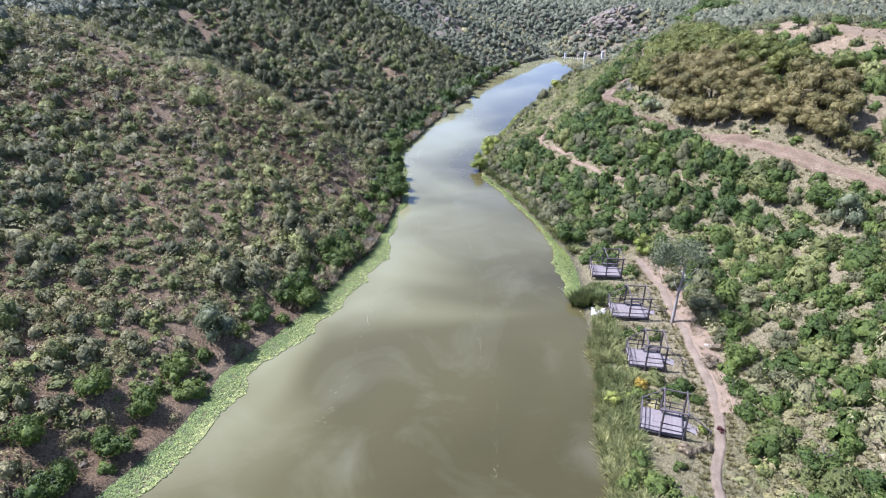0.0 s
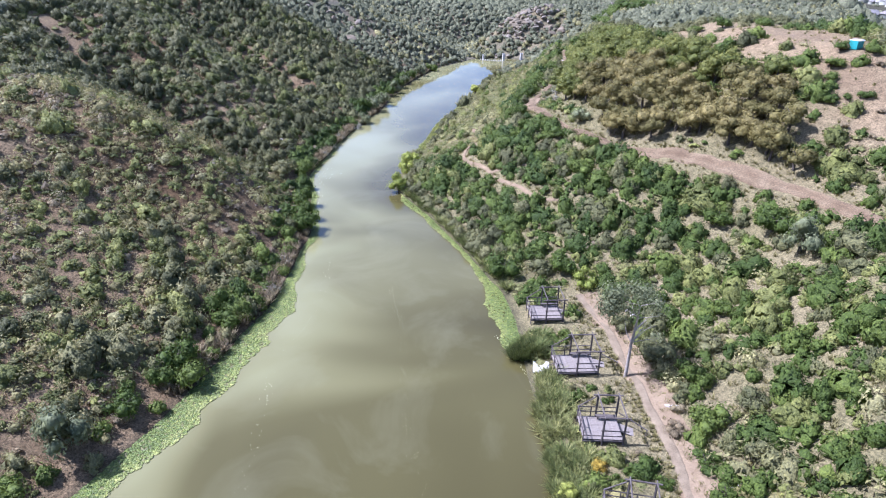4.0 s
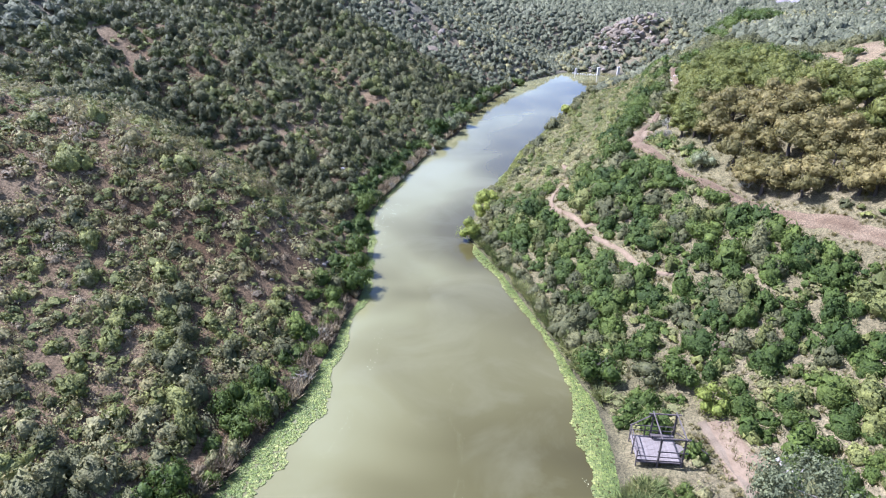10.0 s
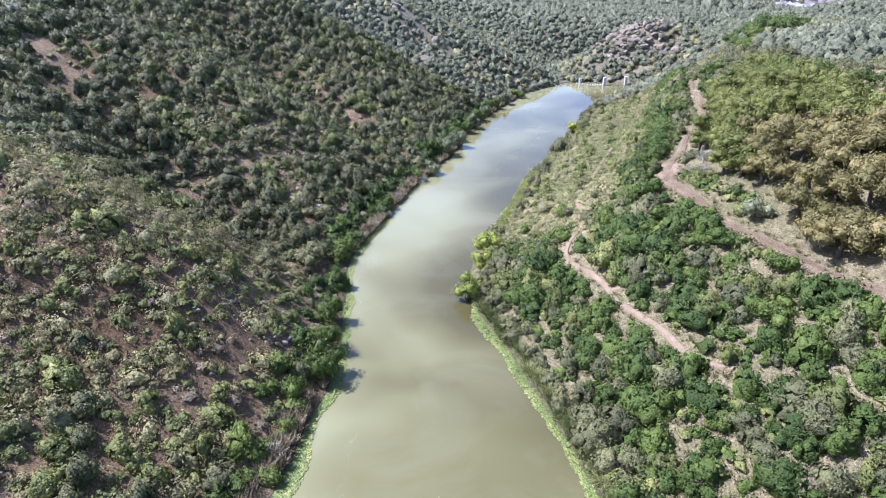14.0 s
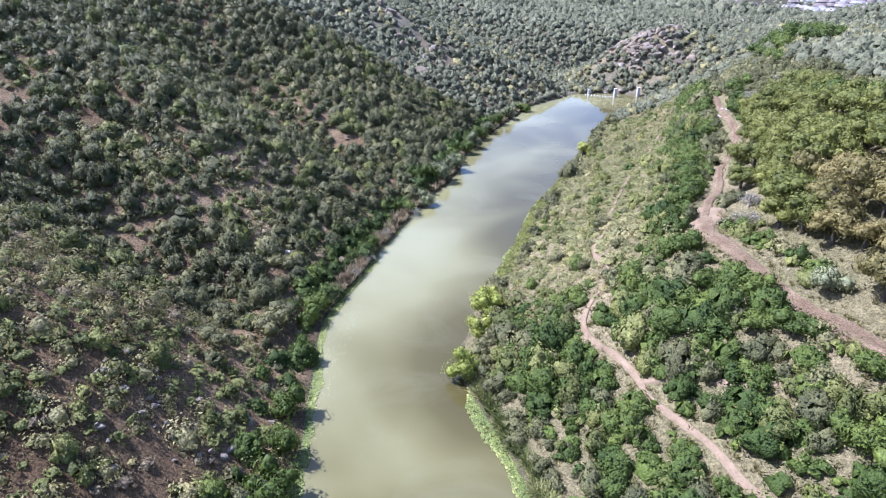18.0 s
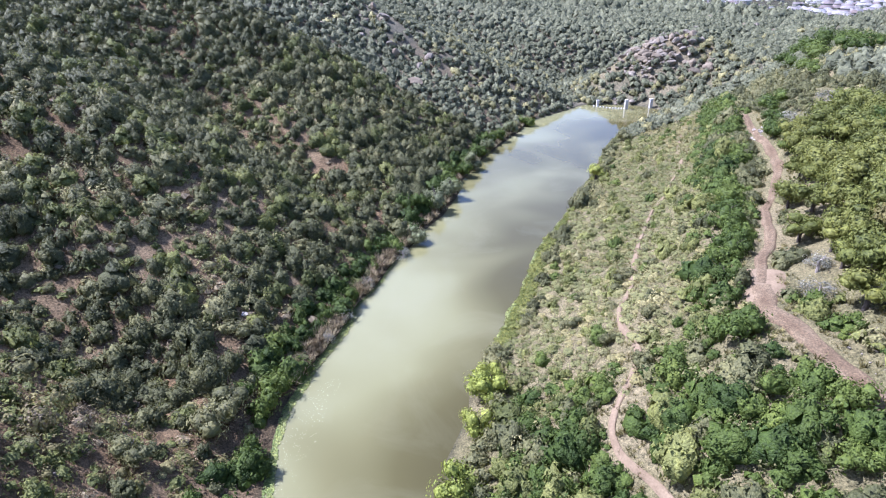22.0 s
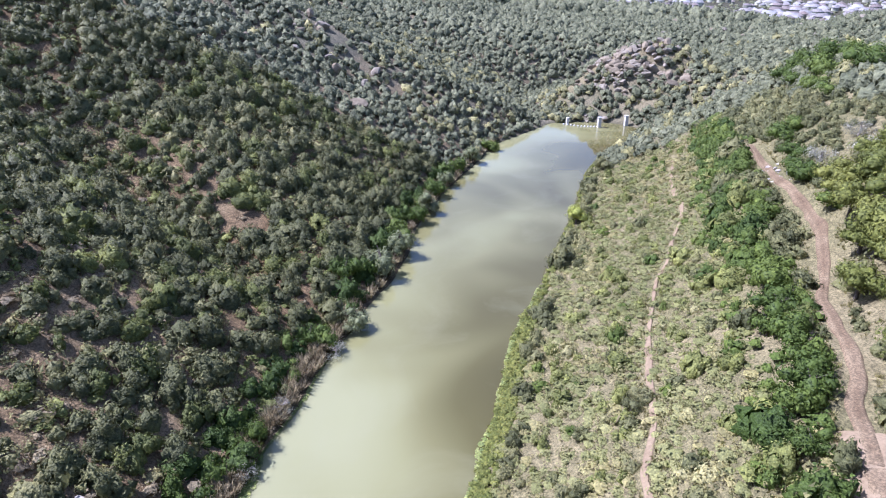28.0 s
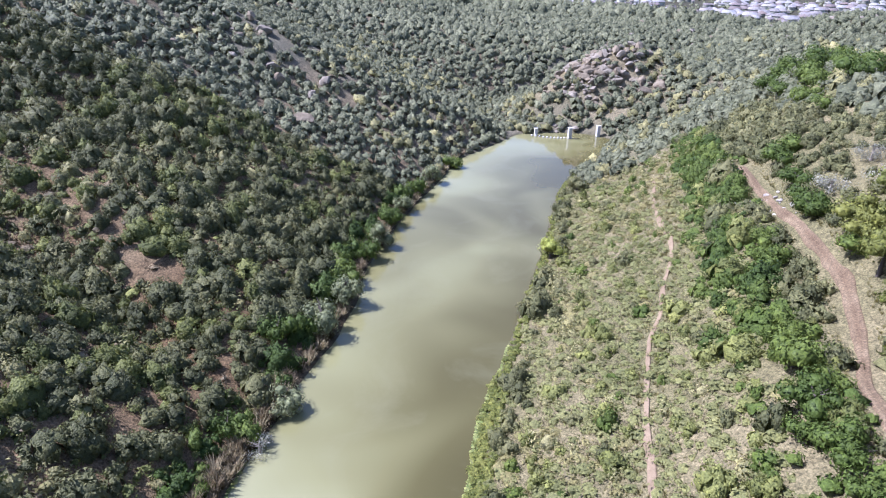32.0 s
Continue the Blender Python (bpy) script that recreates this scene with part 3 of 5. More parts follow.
def plant_near():
    """The scrub within sight of the flight line, species by species."""
    x, y = jittered(-66, 100, 15, 206, 1.62)
    ok = clear(x, y) & unoccupied(x, y) & ((x < 68) | (y < 128))
    x, y = x[ok], y[ok]
    west = x < west_shore(y)
    d = np.where(west, west_shore(y) - x, x - east_shore(y))
    ok = rng.uniform(size=len(x)) > bareness(x, y) * 0.97
    x, y, west, d = x[ok], y[ok], west[ok], d[ok]
    patch, wet = field(x, y, 22, 43), field(x, y, 12, 47)
    u = rng.uniform(size=len(x)) + 0.28 * patch
    meadow = ~west & (y > 116) & (d < 19) & (d > 2)
    thicket = ~west & (d > 3) & ((y < 116) | ((d >= 17.5) & (d < 23)))
    dry = 0.8 * patch + 1.3 * hill(x, y, -28, 96, 26, 14, -26) + 0.7 * hill(x, y, -31, 68, 12, 8) + 0.9 * hill(x, y, -43, 137, 18, 5, -36) + 0.30 - 0.75 * smooth(104, 118, y) - 0.9 * hill(x, y, -30, 120, 24, 6, -26)
    u = rng.uniform(size=len(x))
    kind = np.full(len(x), "dark ")
    kind[west] = np.select([u[west] < 0.62 - 0.55 * dry[west], u[west] < 0.84 - 0.40 * dry[west], u[west] < 1.0 - 0.28 * dry[west]], ["dark ", "olive", "sage "], "dry  ")
    kind[west & (dry > 0.25) & (rng.uniform(size=len(x)) < 0.42)] = "brush"
    kind[meadow] = np.select([u[meadow] < 0.40, u[meadow] < 0.72, u[meadow] < 0.86], ["sage ", "olive", "green"], "dark ")
    u = u + 0.28 * patch
    kind[thicket] = np.select([u[thicket] < 0.58, u[thicket] < 0.74, u[thicket] < 0.95], ["green", "dark ", "olive"], "sage ")
    open_low = ~west & (y < 80) & ((wet > 0.08) | (d < 9))
    kind[open_low] = np.select([u[open_low] < 0.46, u[open_low] < 0.64, u[open_low] < 0.86], ["green", "sage ", "olive"], "dry  ")
    edge = d < 4
    kind[edge & west & (u > 0.25)] = "green"
    size = np.clip(np.exp(rng.normal(0.06, 0.30, len(x))), 0.55, 2.0) * (1 + 0.4 * wet)
    size = np.where(meadow, size * 0.70, np.where(open_low, size * 0.9, size))
    size = np.where(thicket & ~open_low, size * np.where(rng.uniform(size=len(x)) < 0.4, 1.45, 1.15), size)
    size = np.where(kind == "dry  ", size * 0.74, size)
    size = np.where(west & (dry > 0.35), size * 0.82, size)
    size = np.where(west & (y > 142), size * 1.18, np.where(west, size * 1.08, size))
    size = np.minimum(size, 2.1)
    kept = ~(meadow & (rng.uniform(size=len(x)) < 0.40)) & ~(open_low & (rng.uniform(size=len(x)) < 0.38)) & (off_line(x, y, TRAIL_LINE) > size * 0.75 + 0.2) & (off_line(x, y, ROAD_LINE) > size * 0.6 + np.where(y < 119, 1.0, 0.5))
    x, y, west, d, kind, size, meadow, thicket = (q[kept] for q in (x, y, west, d, kind, size, meadow, thicket))
    z = land(x, y)
    # western plants: higher tone in the south, lower in the hollow and further north
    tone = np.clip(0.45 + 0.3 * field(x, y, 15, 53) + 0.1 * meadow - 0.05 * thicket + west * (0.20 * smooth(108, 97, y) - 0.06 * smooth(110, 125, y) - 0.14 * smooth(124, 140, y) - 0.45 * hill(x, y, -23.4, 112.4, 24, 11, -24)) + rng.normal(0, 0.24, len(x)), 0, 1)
    names = {"dark ": "dark_chaparral", "sage ": "sage_scrub", "olive": "olive_scrub", "dry  ": "dry_scrub", "green": "green_thicket", "brush": "pale_brush"}
    labels = {"dark ": "dense dark green chaparral covering the slopes", "sage ": "grey-green sage scrub over dry slopes", "olive": "yellowish olive scrub on the hillsides",
              "dry  ": "brown dried-out low scrub between shrubs", "green": "fresh green bushes in dense thickets", "brush": "pale dried-out brush on the sunny slopes"}
    for k in names:
        m = kind == k
        form = TWIGGY if k in ("dry  ", "sage ", "brush") else SHRUB
        big = m & (size > 1.3) & (form is SHRUB)
        for name, some, shapes in ((names[k], m & ~big, form), ("large_" + names[k], big, LARGE)):
            if some.any():
                p = np.stack([x, y, z - 0.05], 1)[some]
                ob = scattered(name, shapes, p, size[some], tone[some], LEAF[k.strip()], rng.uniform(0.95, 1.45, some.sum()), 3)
                tagged(ob, labels[k], "scrub", kind="stuff")


def plant_low():
    """Grass and low herbs that cover the soil between the shrubs."""
    for name, label, west, x0, x1, y0, y1, step, kind, r0, r1 in (
            ("bank_grass", "pale dry grass and herbs between the shrubs", False, 8, 90, 22, 116, 1.5, "brush", 0.3, 0.55),):
        x, y = jittered(x0, x1, y0, y1, step)
        ok = clear(x, y, -0.2) & ((x < west_shore(y)) == west) & (rng.uniform(size=len(x)) > bareness(x, y) * 0.6)
        x, y = x[ok], y[ok]
        tone = np.clip(0.5 + 0.5 * field(x, y, 10, 61) + rng.normal(0, 0.2, len(x)), 0, 1)
        ob = scattered(name, GRASS, np.stack([x, y, land(x, y) - 0.03], 1), rng.uniform(r0, r1, len(x)) * 1.3, tone, LEAF[kind], rng.uniform(0.6, 1.0, len(x)), 8)
        tagged(ob, label, "grass", kind="stuff")


def plant_small():
    """Small shrubs in the gaps of the western scrub."""
    x, y = jittered(-66, 38, 24, 206, 1.25)
    ok = clear(x, y) & (x < west_shore(y) - 1.5) & (rng.uniform(size=len(x)) > bareness(x, y) * 0.8) & unoccupied(x, y) & ((y < 110) | (rng.uniform(size=len(x)) < 0.55))
    x, y = x[ok], y[ok]
    v = field(x, y, 14, 101) + rng.normal(0, 0.35, len(x)) - 0.35 * smooth(99, 114, y)
    for name, m, kind, label in (("small_dry_shrubs", v > 0.22, "dry", "small brown shrubs filling gaps in the chaparral"), ("small_pale_brush", (v > -0.05) & (v <= 0.22), "brush", "pale dry brush filling gaps in the chaparral"),
                                 ("small_green_shrubs", v <= -0.05, "olive", "small olive shrubs filling gaps in the chaparral")):
        p = np.stack([x, y, land(x, y) - 0.04], 1)[m]
        ob = scattered(name, SOFT, p, rng.uniform(0.5, 1.0, len(p)), np.clip(rng.normal(0.3, 0.22, len(p)), 0, 1), LEAF[kind], rng.uniform(0.7, 1.2, len(p)), 13)
        tagged(ob, label, "scrub", kind="stuff")


def plant_bank():
    """Small shrubs that close the gaps of the eastern thicket."""
    x, y = jittered(5, 68, 24, 206, 1.35)
    d = x - east_shore(y)
    ok = clear(x, y) & (d > 2) & ((y < 116) | ((d > 17.5) & (d < 25))) & (rng.uniform(size=len(x)) > bareness(x, y) * 1.1) & unoccupied(x, y) & (rng.uniform(size=len(x)) < np.where(y < 78, 0.40, 0.95))
    x, y = x[ok], y[ok]
    fresh = field(x, y, 11, 113) + rng.normal(0, 0.35, len(x)) > -0.1
    for name, m, kind, label in (("bank_green_shrubs", fresh, "green", "small green shrubs filling the thicket"), ("bank_olive_shrubs", ~fresh, "olive", "small olive shrubs filling the thicket")):
        p = np.stack([x, y, land(x, y) - 0.04], 1)[m]
        ob = scattered(name, SMALL, p, rng.uniform(0.5, 1.0, len(p)), np.clip(rng.normal(0.45, 0.25, len(p)), 0, 1), LEAF[kind], rng.uniform(0.8, 1.2, len(p)), 27)
        tagged(ob, label, "scrub", kind="stuff")


def plant_meadow():
    """Soft pale low shrubs all over the eastern meadow and the open bank."""
    x, y = jittered(5, 68, 24, 206, 0.92)
    d = x - east_shore(y)
    meadow = ((y > 112) & (d < 22)) | ((y < 80) & (field(x, y, 12, 47) > 0.05))
    ok = clear(x, y, 0.1) & (d > 0.6) & meadow & (rng.uniform(size=len(x)) > bareness(x, y)) & unoccupied(x, y) & (rng.uniform(size=len(x)) < 0.9)
    x, y = x[ok], y[ok]
    pale = field(x, y, 9, 103) + rng.normal(0, 0.25, len(x)) > 0.22
    for name, m, kind, label in (("meadow_brush", pale, "brush", "soft mounds of pale dry brush on the bank"), ("meadow_sage", ~pale, "meadow", "low grey-green shrubs of the bank meadow")):
        p = np.stack([x, y, land(x, y) - 0.04], 1)[m]
        tone = np.clip(0.45 + 0.5 * field(p[:, 0], p[:, 1], 10, 107) + rng.normal(0, 0.13, len(p)), 0, 1)
        ob = scattered(name, SOFT, p, rng.uniform(0.5, 1.05, len(p)), tone, LEAF[kind], rng.uniform(0.45, 0.85, len(p)), 19)
        tagged(ob, label, "scrub", kind="stuff")


def plant_verges():
    """Dry grass that leans in over the edges of the ways."""
    px, py = [], []
    for line, half, per in ((ROAD_LINE, 1.15, 7), (PATH_LINE, 0.55, 16), (TRAIL_LINE, 0.36, 6)):
        q = along(line, 0.5)
        q = q[(q[:, 0] < 68) & (q[:, 1] < 206)]
        d = np.gradient(q, axis=0)
        d /= np.hypot(d[:, 0], d[:, 1])[:, None]
        i = rng.integers(0, len(q), len(q) * per // 2)
        off = (half * 0.85 + rng.gamma(1.5, 0.36, len(i))) * rng.choice((-1, 1), len(i))
        px.append(q[i, 0] + d[i, 1] * off), py.append(q[i, 1] - d[i, 0] * off)
    x, y = np.concatenate(px), np.concatenate(py)
    tone = np.clip(0.4 + 0.5 * field(x, y, 6, 111) + rng.normal(0, 0.2, len(x)), 0, 1)
    ob = scattered("verge_grass", GRASS, np.stack([x, y, land(x, y)], 1), rng.uniform(0.2, 0.5, len(x)), tone, LEAF["brush"], rng.uniform(0.5, 0.9, len(x)), 23)
    tagged(ob, "dry grass tufts along the edges of the ways", "grass", kind="stuff")


def plant_far():
    """Scrub on the slopes further off, in coarser mounds, mostly in haze-tinted leaves."""
    spots = []
    for x0, x1, y0, y1, step in ((-150, -64, 30, 290, 2.5), (-66, 45, 204, 300, 1.75), (45, 210, 184, 300, 2.1), (66, 160, 15, 186, 2.8), (-150, 250, 300, 400, 2.7), (-240, 330, 400, 640, 6.0), (210, 560, 90, 400, 7.5), (-90, 100, -60, 15, 3.0), (-90, -64, 10, 32, 3.0)):
        x, y = jittered(x0, x1, y0, y1, step)
        inner = ((x > -65) & (x < 67) & (y > 20) & (y < 205)) | ((x > 64) & (x < 100) & (y > 20) & (y < 128))
        ok = ~inner & clear(x, y) & (rng.uniform(size=len(x)) > bareness(x, y)) & (rng.uniform(size=len(x)) > 0.08)
        ok &= ~((x > 45) & (x < 82) & (y > 252) & (y < 282) & (rng.uniform(size=len(x)) < 0.2))
        spots.append(np.stack([x[ok], y[ok], np.full(ok.sum(), step)], 1))
    s = np.concatenate(spots)
    x, y, r = s.T
    z = land(x, y)
    size = np.minimum(r * rng.uniform(0.5, 0.9, len(x)), np.where(r < 3.5, 2.0, 2.0 + 0.35 * r))
    tone = np.clip(0.4 + 0.35 * field(x, y, 30, 53) + rng.normal(0, 0.25, len(x)), 0, 1)
    mixed = rng.uniform(size=len(x)) + 0.35 * field(x, y, 26, 43) - 0.2 * (x < 0)
    near = (r < 2.65) & (y < 305)
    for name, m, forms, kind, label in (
            ("valley_chaparral", near & (mixed < 0.88), CLUMP, "far", "dense green chaparral up the valley, haze tinted into its colour"), ("valley_sage", near & (mixed >= 0.88), CLUMP, "sage", "grey-green sage between the chaparral up the valley"),
            ("far_chaparral", ~near, DOME, "far", "dull green chaparral on the distant hillsides, paled with painted haze")):
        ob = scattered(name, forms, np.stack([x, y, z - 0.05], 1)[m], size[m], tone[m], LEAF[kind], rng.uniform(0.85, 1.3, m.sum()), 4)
        tagged(ob, label, "scrub", kind="stuff")


# ---- ways ----
def ribbon(name, line, half, mat, label, category, lift=0.05, seed=1):
    """A worn way laid on the ground, with ragged edges."""
    q = along(line, 0.5)
    d = np.gradient(q, axis=0)
    d /= np.hypot(d[:, 0], d[:, 1])[:, None]
    s = np.arange(len(q)) * 0.5
    w = np.stack([half * (1 + 0.6 * field(s, 0 * s + k * 40, 3.0, seed, 3)) for k in (0, 1)], 1)
    across = np.linspace(-1, 1, 7)
    off = np.where(across < 0, across * w[:, :1], across * w[:, 1:])
    p = q[:, None] + off[..., None] * np.stack([d[:, 1], -d[:, 0]], 1)[:, None]
    z = land(p[..., 0], p[..., 1]) + lift + 0.08 - 0.22 * (abs(across) > 0.95)
    z = z - 0.03 * np.cos(across * 9) * (half > 1)
    v = np.concatenate([p, z[..., None]], -1).reshape(-1, 3)
    i = (np.arange(len(q) - 1)[:, None] * 7 + np.arange(6)).ravel()
    tracks = np.exp(-((abs(np.broadcast_to(across, z.shape)) - 0.55) / 0.2) ** 2)
    return tagged(sheet(name, v, np.stack([i, i + 1, i + 8, i + 7], 1), mat, (("tracks", tracks),)), label, category, kind="structure")


ribbon("road", ROAD_LINE[:18], 1.0, ROAD, "reddish packed dirt track cut along the slope", "dirt road", 0.10, 71)
ribbon("road_north", ROAD_LINE[17:], 0.52, ROAD, "narrow reddish dirt track between green bushes", "dirt road", 0.10, 83)
ribbon("footpath", PATH_LINE, 0.46, GREY_PATH, "pale grey gravel footpath behind the decks", "footpath", 0.06, 73)
ribbon("footpath_shoulder", [(x + 0.9, y) for x, y in PATH_LINE[3:]], 1.5, TRAIL, "bare trodden tan earth beside the footpath", "footpath", 0.045, 75)
ribbon("trail", TRAIL_LINE, 0.27, TRAIL, "narrow pale trail through low scrub", "trail", 0.06, 77)
ribbon("trail_fork", [(18.9, 100), (22, 99), (25, 96.5), (28, 95)], 0.3, TRAIL, "thin pale side trail between bushes", "trail", 0.06, 79)
ribbon("road_shoulder", [(25.6, 118.5), (27.6, 118.4), (29.4, 118), (31, 122)], 1.5, TRAIL, "bare orange-tan earth at the bend of the track", "bare ground", 0.07, 81)

# ---- parts ----


def part(name, bm, mat, parent=None, label="", smooth_faces=False):
    me = bpy.data.meshes.new(name)
    bm.to_mesh(me)
    bm.free()
    me.materials.append(mat)
    if smooth_faces:
        me.polygons.foreach_set("use_smooth", [True] * len(me.polygons))
    ob = new(name, me)
    ob.parent = parent
    return tagged(ob, label)


def beam(bm, a, b, w, h=None, segments=4):
    """A timber from a to b, w wide and h deep, or round if h is not given."""
    a, b = Vector(a), Vector(b)
    m = Matrix.Translation((a + b) / 2) @ (b - a).to_track_quat("Z", "Y").to_matrix().to_4x4()
    if h is None:
        bmesh.ops.create_cone(bm, cap_ends=True, segments=8, radius1=w, radius2=w * 0.92, depth=(b - a).length, matrix=m)
    else:
        bmesh.ops.create_cube(bm, size=1, matrix=m @ Matrix.Diagonal((w, h, (b - a).length, 1)))


def timber(name, a, b, w, parent, h=None, mat=None, label=""):
    bm = bmesh.new()
    beam(bm, a, b, w, h)
    return part(name, bm, mat or TIMBER, parent, label)


def thing(name, x, y, z, turn, label, category, group=""):
    ob = new(name)
    ob.matrix_basis = pose(x, y, z, 0, 0, turn)
    return tagged(ob, label, category, group)


# ---- decks at the waterside ----
def deck(x, y, turn, wide, deep, label):
    g = float(land(x, y))
    floor = 1.15
    root = thing("viewing_deck", x, y, floor, turn, label, "deck", "decks along the shore")
    hw, hd = wide / 2, deep / 2
    low = -floor + g - 0.6
    bm = bmesh.new()
    bmesh.ops.create_cube(bm, size=1, matrix=Matrix.Diagonal((wide, 0.128, 0.045, 1)))
    bmesh.ops.bevel(bm, geom=bm.edges[:], offset=0.008, segments=1)
    first = part("board", bm, BOARD, root)
    n = int(deep / 0.142)
    for k in range(n):
        ob = first if k == 0 else first.copy()
        if k:
            scene.collection.objects.link(ob)
        ob.location = (random.uniform(-0.025, 0.025), -hd + (k + 0.5) * deep / n, random.uniform(-0.004, 0.004))
    for k in (-1, 0, 1):
        timber("joist", (k * (hw - 0.15), -hd, -0.11), (k * (hw - 0.15), hd, -0.11), 0.09, root, 0.16)
    for sy in (-1, 1):
        timber("bearer", (-hw, sy * (hd - 0.1), -0.27), (hw, sy * (hd - 0.1), -0.27), 0.1, root, 0.16)
        timber("fascia", (-hw, sy * (hd + 0.03), -0.10), (hw, sy * (hd + 0.03), -0.10), 0.2, root, 0.04)
    top = 1.02
    for px, py in ((-hw, -hd), (-hw, 0), (-hw, hd), (-hw / 3, hd), (hw / 3, hd), (hw, hd)):
        timber("rail_post", (px, py, low), (px, py, top), 0.055, root)
    for z in (top, 0.55):
        timber("rail", (-hw, -hd - 0.15, z), (-hw, hd + 0.1, z), 0.045, root)
        timber("rail", (-hw - 0.1, hd, z), (hw + 0.1, hd, z), 0.045, root)
    timber("rail", (-hw, -hd - 0.06, 0.45), (hw, -hd - 0.06, 0.40), 0.045, root)
    timber("rail", (-0.25, -hd - 0.12, 1.0), (hw + 0.35, -hd - 0.12, 0.96), 0.05, root)
    # the tall open frame over the landward half
    for px, py in ((-0.1, -hd - 0.1), (hw, -hd - 0.1), (-0.1, hd), (hw, hd)):
        timber("frame_post", (px, py, low), (px, py, 2.25), 0.09, root)
    timber("top_beam", (-0.45, -hd - 0.1, 2.27), (hw + 0.35, -hd - 0.1, 2.27), 0.07, root)
    timber("top_beam", (-0.45, hd, 2.27), (hw + 0.35, hd, 2.27), 0.07, root)
    timber("side_beam", (-0.1, -hd - 0.3, 2.36), (-0.1, hd + 0.2, 2.36), 0.06, root)
    timber("side_beam", (hw, -hd - 0.3, 2.36), (hw, hd + 0.2, 2.36), 0.06, root)
    timber("brace", (-0.1, hd, 2.2), (-hw, hd, 1.05), 0.05, root)
    timber("brace", (-0.1, -hd, 2.0), (0.55, -hd, 2.27), 0.045, root)
    timber("bench", (-0.2, hd - 0.35, 0.42), (hw - 0.1, hd - 0.35, 0.42), 0.3, root, 0.05)
    for px in (0.0, hw - 0.3):
        timber("bench_leg", (px, hd - 0.35, 0.0), (px, hd - 0.35, 0.4), 0.08, root, 0.08)
    # handrail of the way down to the path
    zb = g - floor + 0.9
    timber("hand_rail", (hw, hd * 0.6, 0.95), (hw + 2.1, -hd * 0.5, zb), 0.05, root)
    timber("hand_rail_post", (hw + 2.0, -hd * 0.45, zb - 1.3), (hw + 2.0, -hd * 0.45, zb + 0.08), 0.05, root)
    timber("gangway", (hw - 0.05, 0.2, -0.02), (hw + 1.5, -0.25, g - floor + 0.12), 0.9, root, 0.05, BOARD)
    return root


for (dx, dy), turn, wide, deep, label in zip(DECKS, (-3, -3, -8, -17), (3.4, 3.8, 3.2, 3.4), (2.7, 2.7, 2.7, 2.7),
        ("weathered timber deck beside the lily mat", "weathered timber deck with a white landing board beside reeds", "weathered timber deck among tall grass", "weathered timber deck above reeds by the path")):
    deck(dx, dy, turn, wide, deep, label)

# white floating landing by the second deck
landing = thing("landing_board", 16.5, 57.0, 0.42, -14, "white landing board sloping from the deck into water", "landing")
bm = bmesh.new()
bmesh.ops.create_cube(bm, size=1, matrix=pose(0, 0, 0, 0, -4, 0) @ Matrix.Diagonal((1.5, 1.7, 0.12, 1)))
bmesh.ops.bevel(bm, geom=bm.edges[:], offset=0.02, segments=2)
part("board", bm, CONCRETE, landing)
for k in (-0.6, 0.6):
    timber("float", (-0.7, k, -0.14), (0.7, k, -0.1), 0.14, landing, None, DARK_BARK)
timber("rail", (0.6, -0.8, 0.1), (0.6, -0.8, 0.9), 0.04, landing)
timber("rail", (0.6, -0.8, 0.85), (1.3, -0.8, 1.3), 0.04, landing)


# ---- trees and large shrubs ----
def array_part(name, v, f, mat, parent, tone=None, label="", flat=False):
    ob = sheet(name, v, f, mat, (("tone", np.full(len(v), tone)),) if tone is not None else (), flat, parent)
    return tagged(ob, label)


def crown_shape(seed, lobes, spread, rise, base, count, leaf, lobe=0.55, core=True):
    """A crown of several leafy lobes with gaps between them, about unit radius."""
    r = np.random.default_rng(seed)
    pieces = []
    for k in range(lobes):
        a, d = r.uniform(0, 6.283), math.sqrt(r.uniform(0, 1)) * spread
        size = lobe * r.uniform(0.7, 1.2)
        at = np.array([math.cos(a) * d, math.sin(a) * d, base + r.uniform(0, rise) * (1.1 - d / (spread + 0.3))])
        v, f = ball(1, seed * 31 + k, -0.6)
        if core:
            pieces.append((v * size * 0.82 + at, f))
        v, f = leaves(count, leaf / size, seed * 17 + k, (0.72, 1.12) if core else (0.15, 1.1), -0.55 if core else -1.1)
        pieces.append((v * size + at, f))
    return merged(*pieces)


def limbs(seed, height, girth, reach, count, bend=0.12, apart=False):
    """A tapered trunk that divides into rising limbs."""
    r = np.random.default_rng(seed)
    pieces = []

    def tube(points, radii, sides=7):
        p = np.array(points)
        ring = np.linspace(0, 2 * math.pi, sides, endpoint=False)
        v = np.concatenate([q + np.stack([np.cos(ring) * w, np.sin(ring) * w, 0 * ring], 1) for q, w in zip(p, radii)])
        f = []
        for k in range(len(p) - 1):
            for j in range(sides):
                a, b = k * sides + j, k * sides + (j + 1) % sides
                f += [(a, b, b + sides), (a, b + sides, a + sides)]
        pieces.append((v, np.array(f)))

    steps = np.linspace(0, 1, 7)
    sway = np.cumsum(r.normal(0, bend, (7, 2)), 0) * height / 7
    spine = np.stack([sway[:, 0], sway[:, 1], steps * height], 1)
    spine[0, :2] = 0
    spine[0, 2] = -0.25
    tube(spine, girth * (1.25 - 0.75 * steps))
    for k in range(count):
        at = spine[r.integers(3, 7)]
        a = r.uniform(0, 6.283)
        end = at + np.array([math.cos(a) * reach, math.sin(a) * reach, r.uniform(0.3, 0.9) * reach]) * r.uniform(0.6, 1.1)
        mid = (at + end) / 2 + r.normal(0, 0.06, 3) * reach
        tube([at, mid, end], [girth * 0.45, girth * 0.3, girth * 0.1], 5)
    return pieces if apart else merged(*pieces)


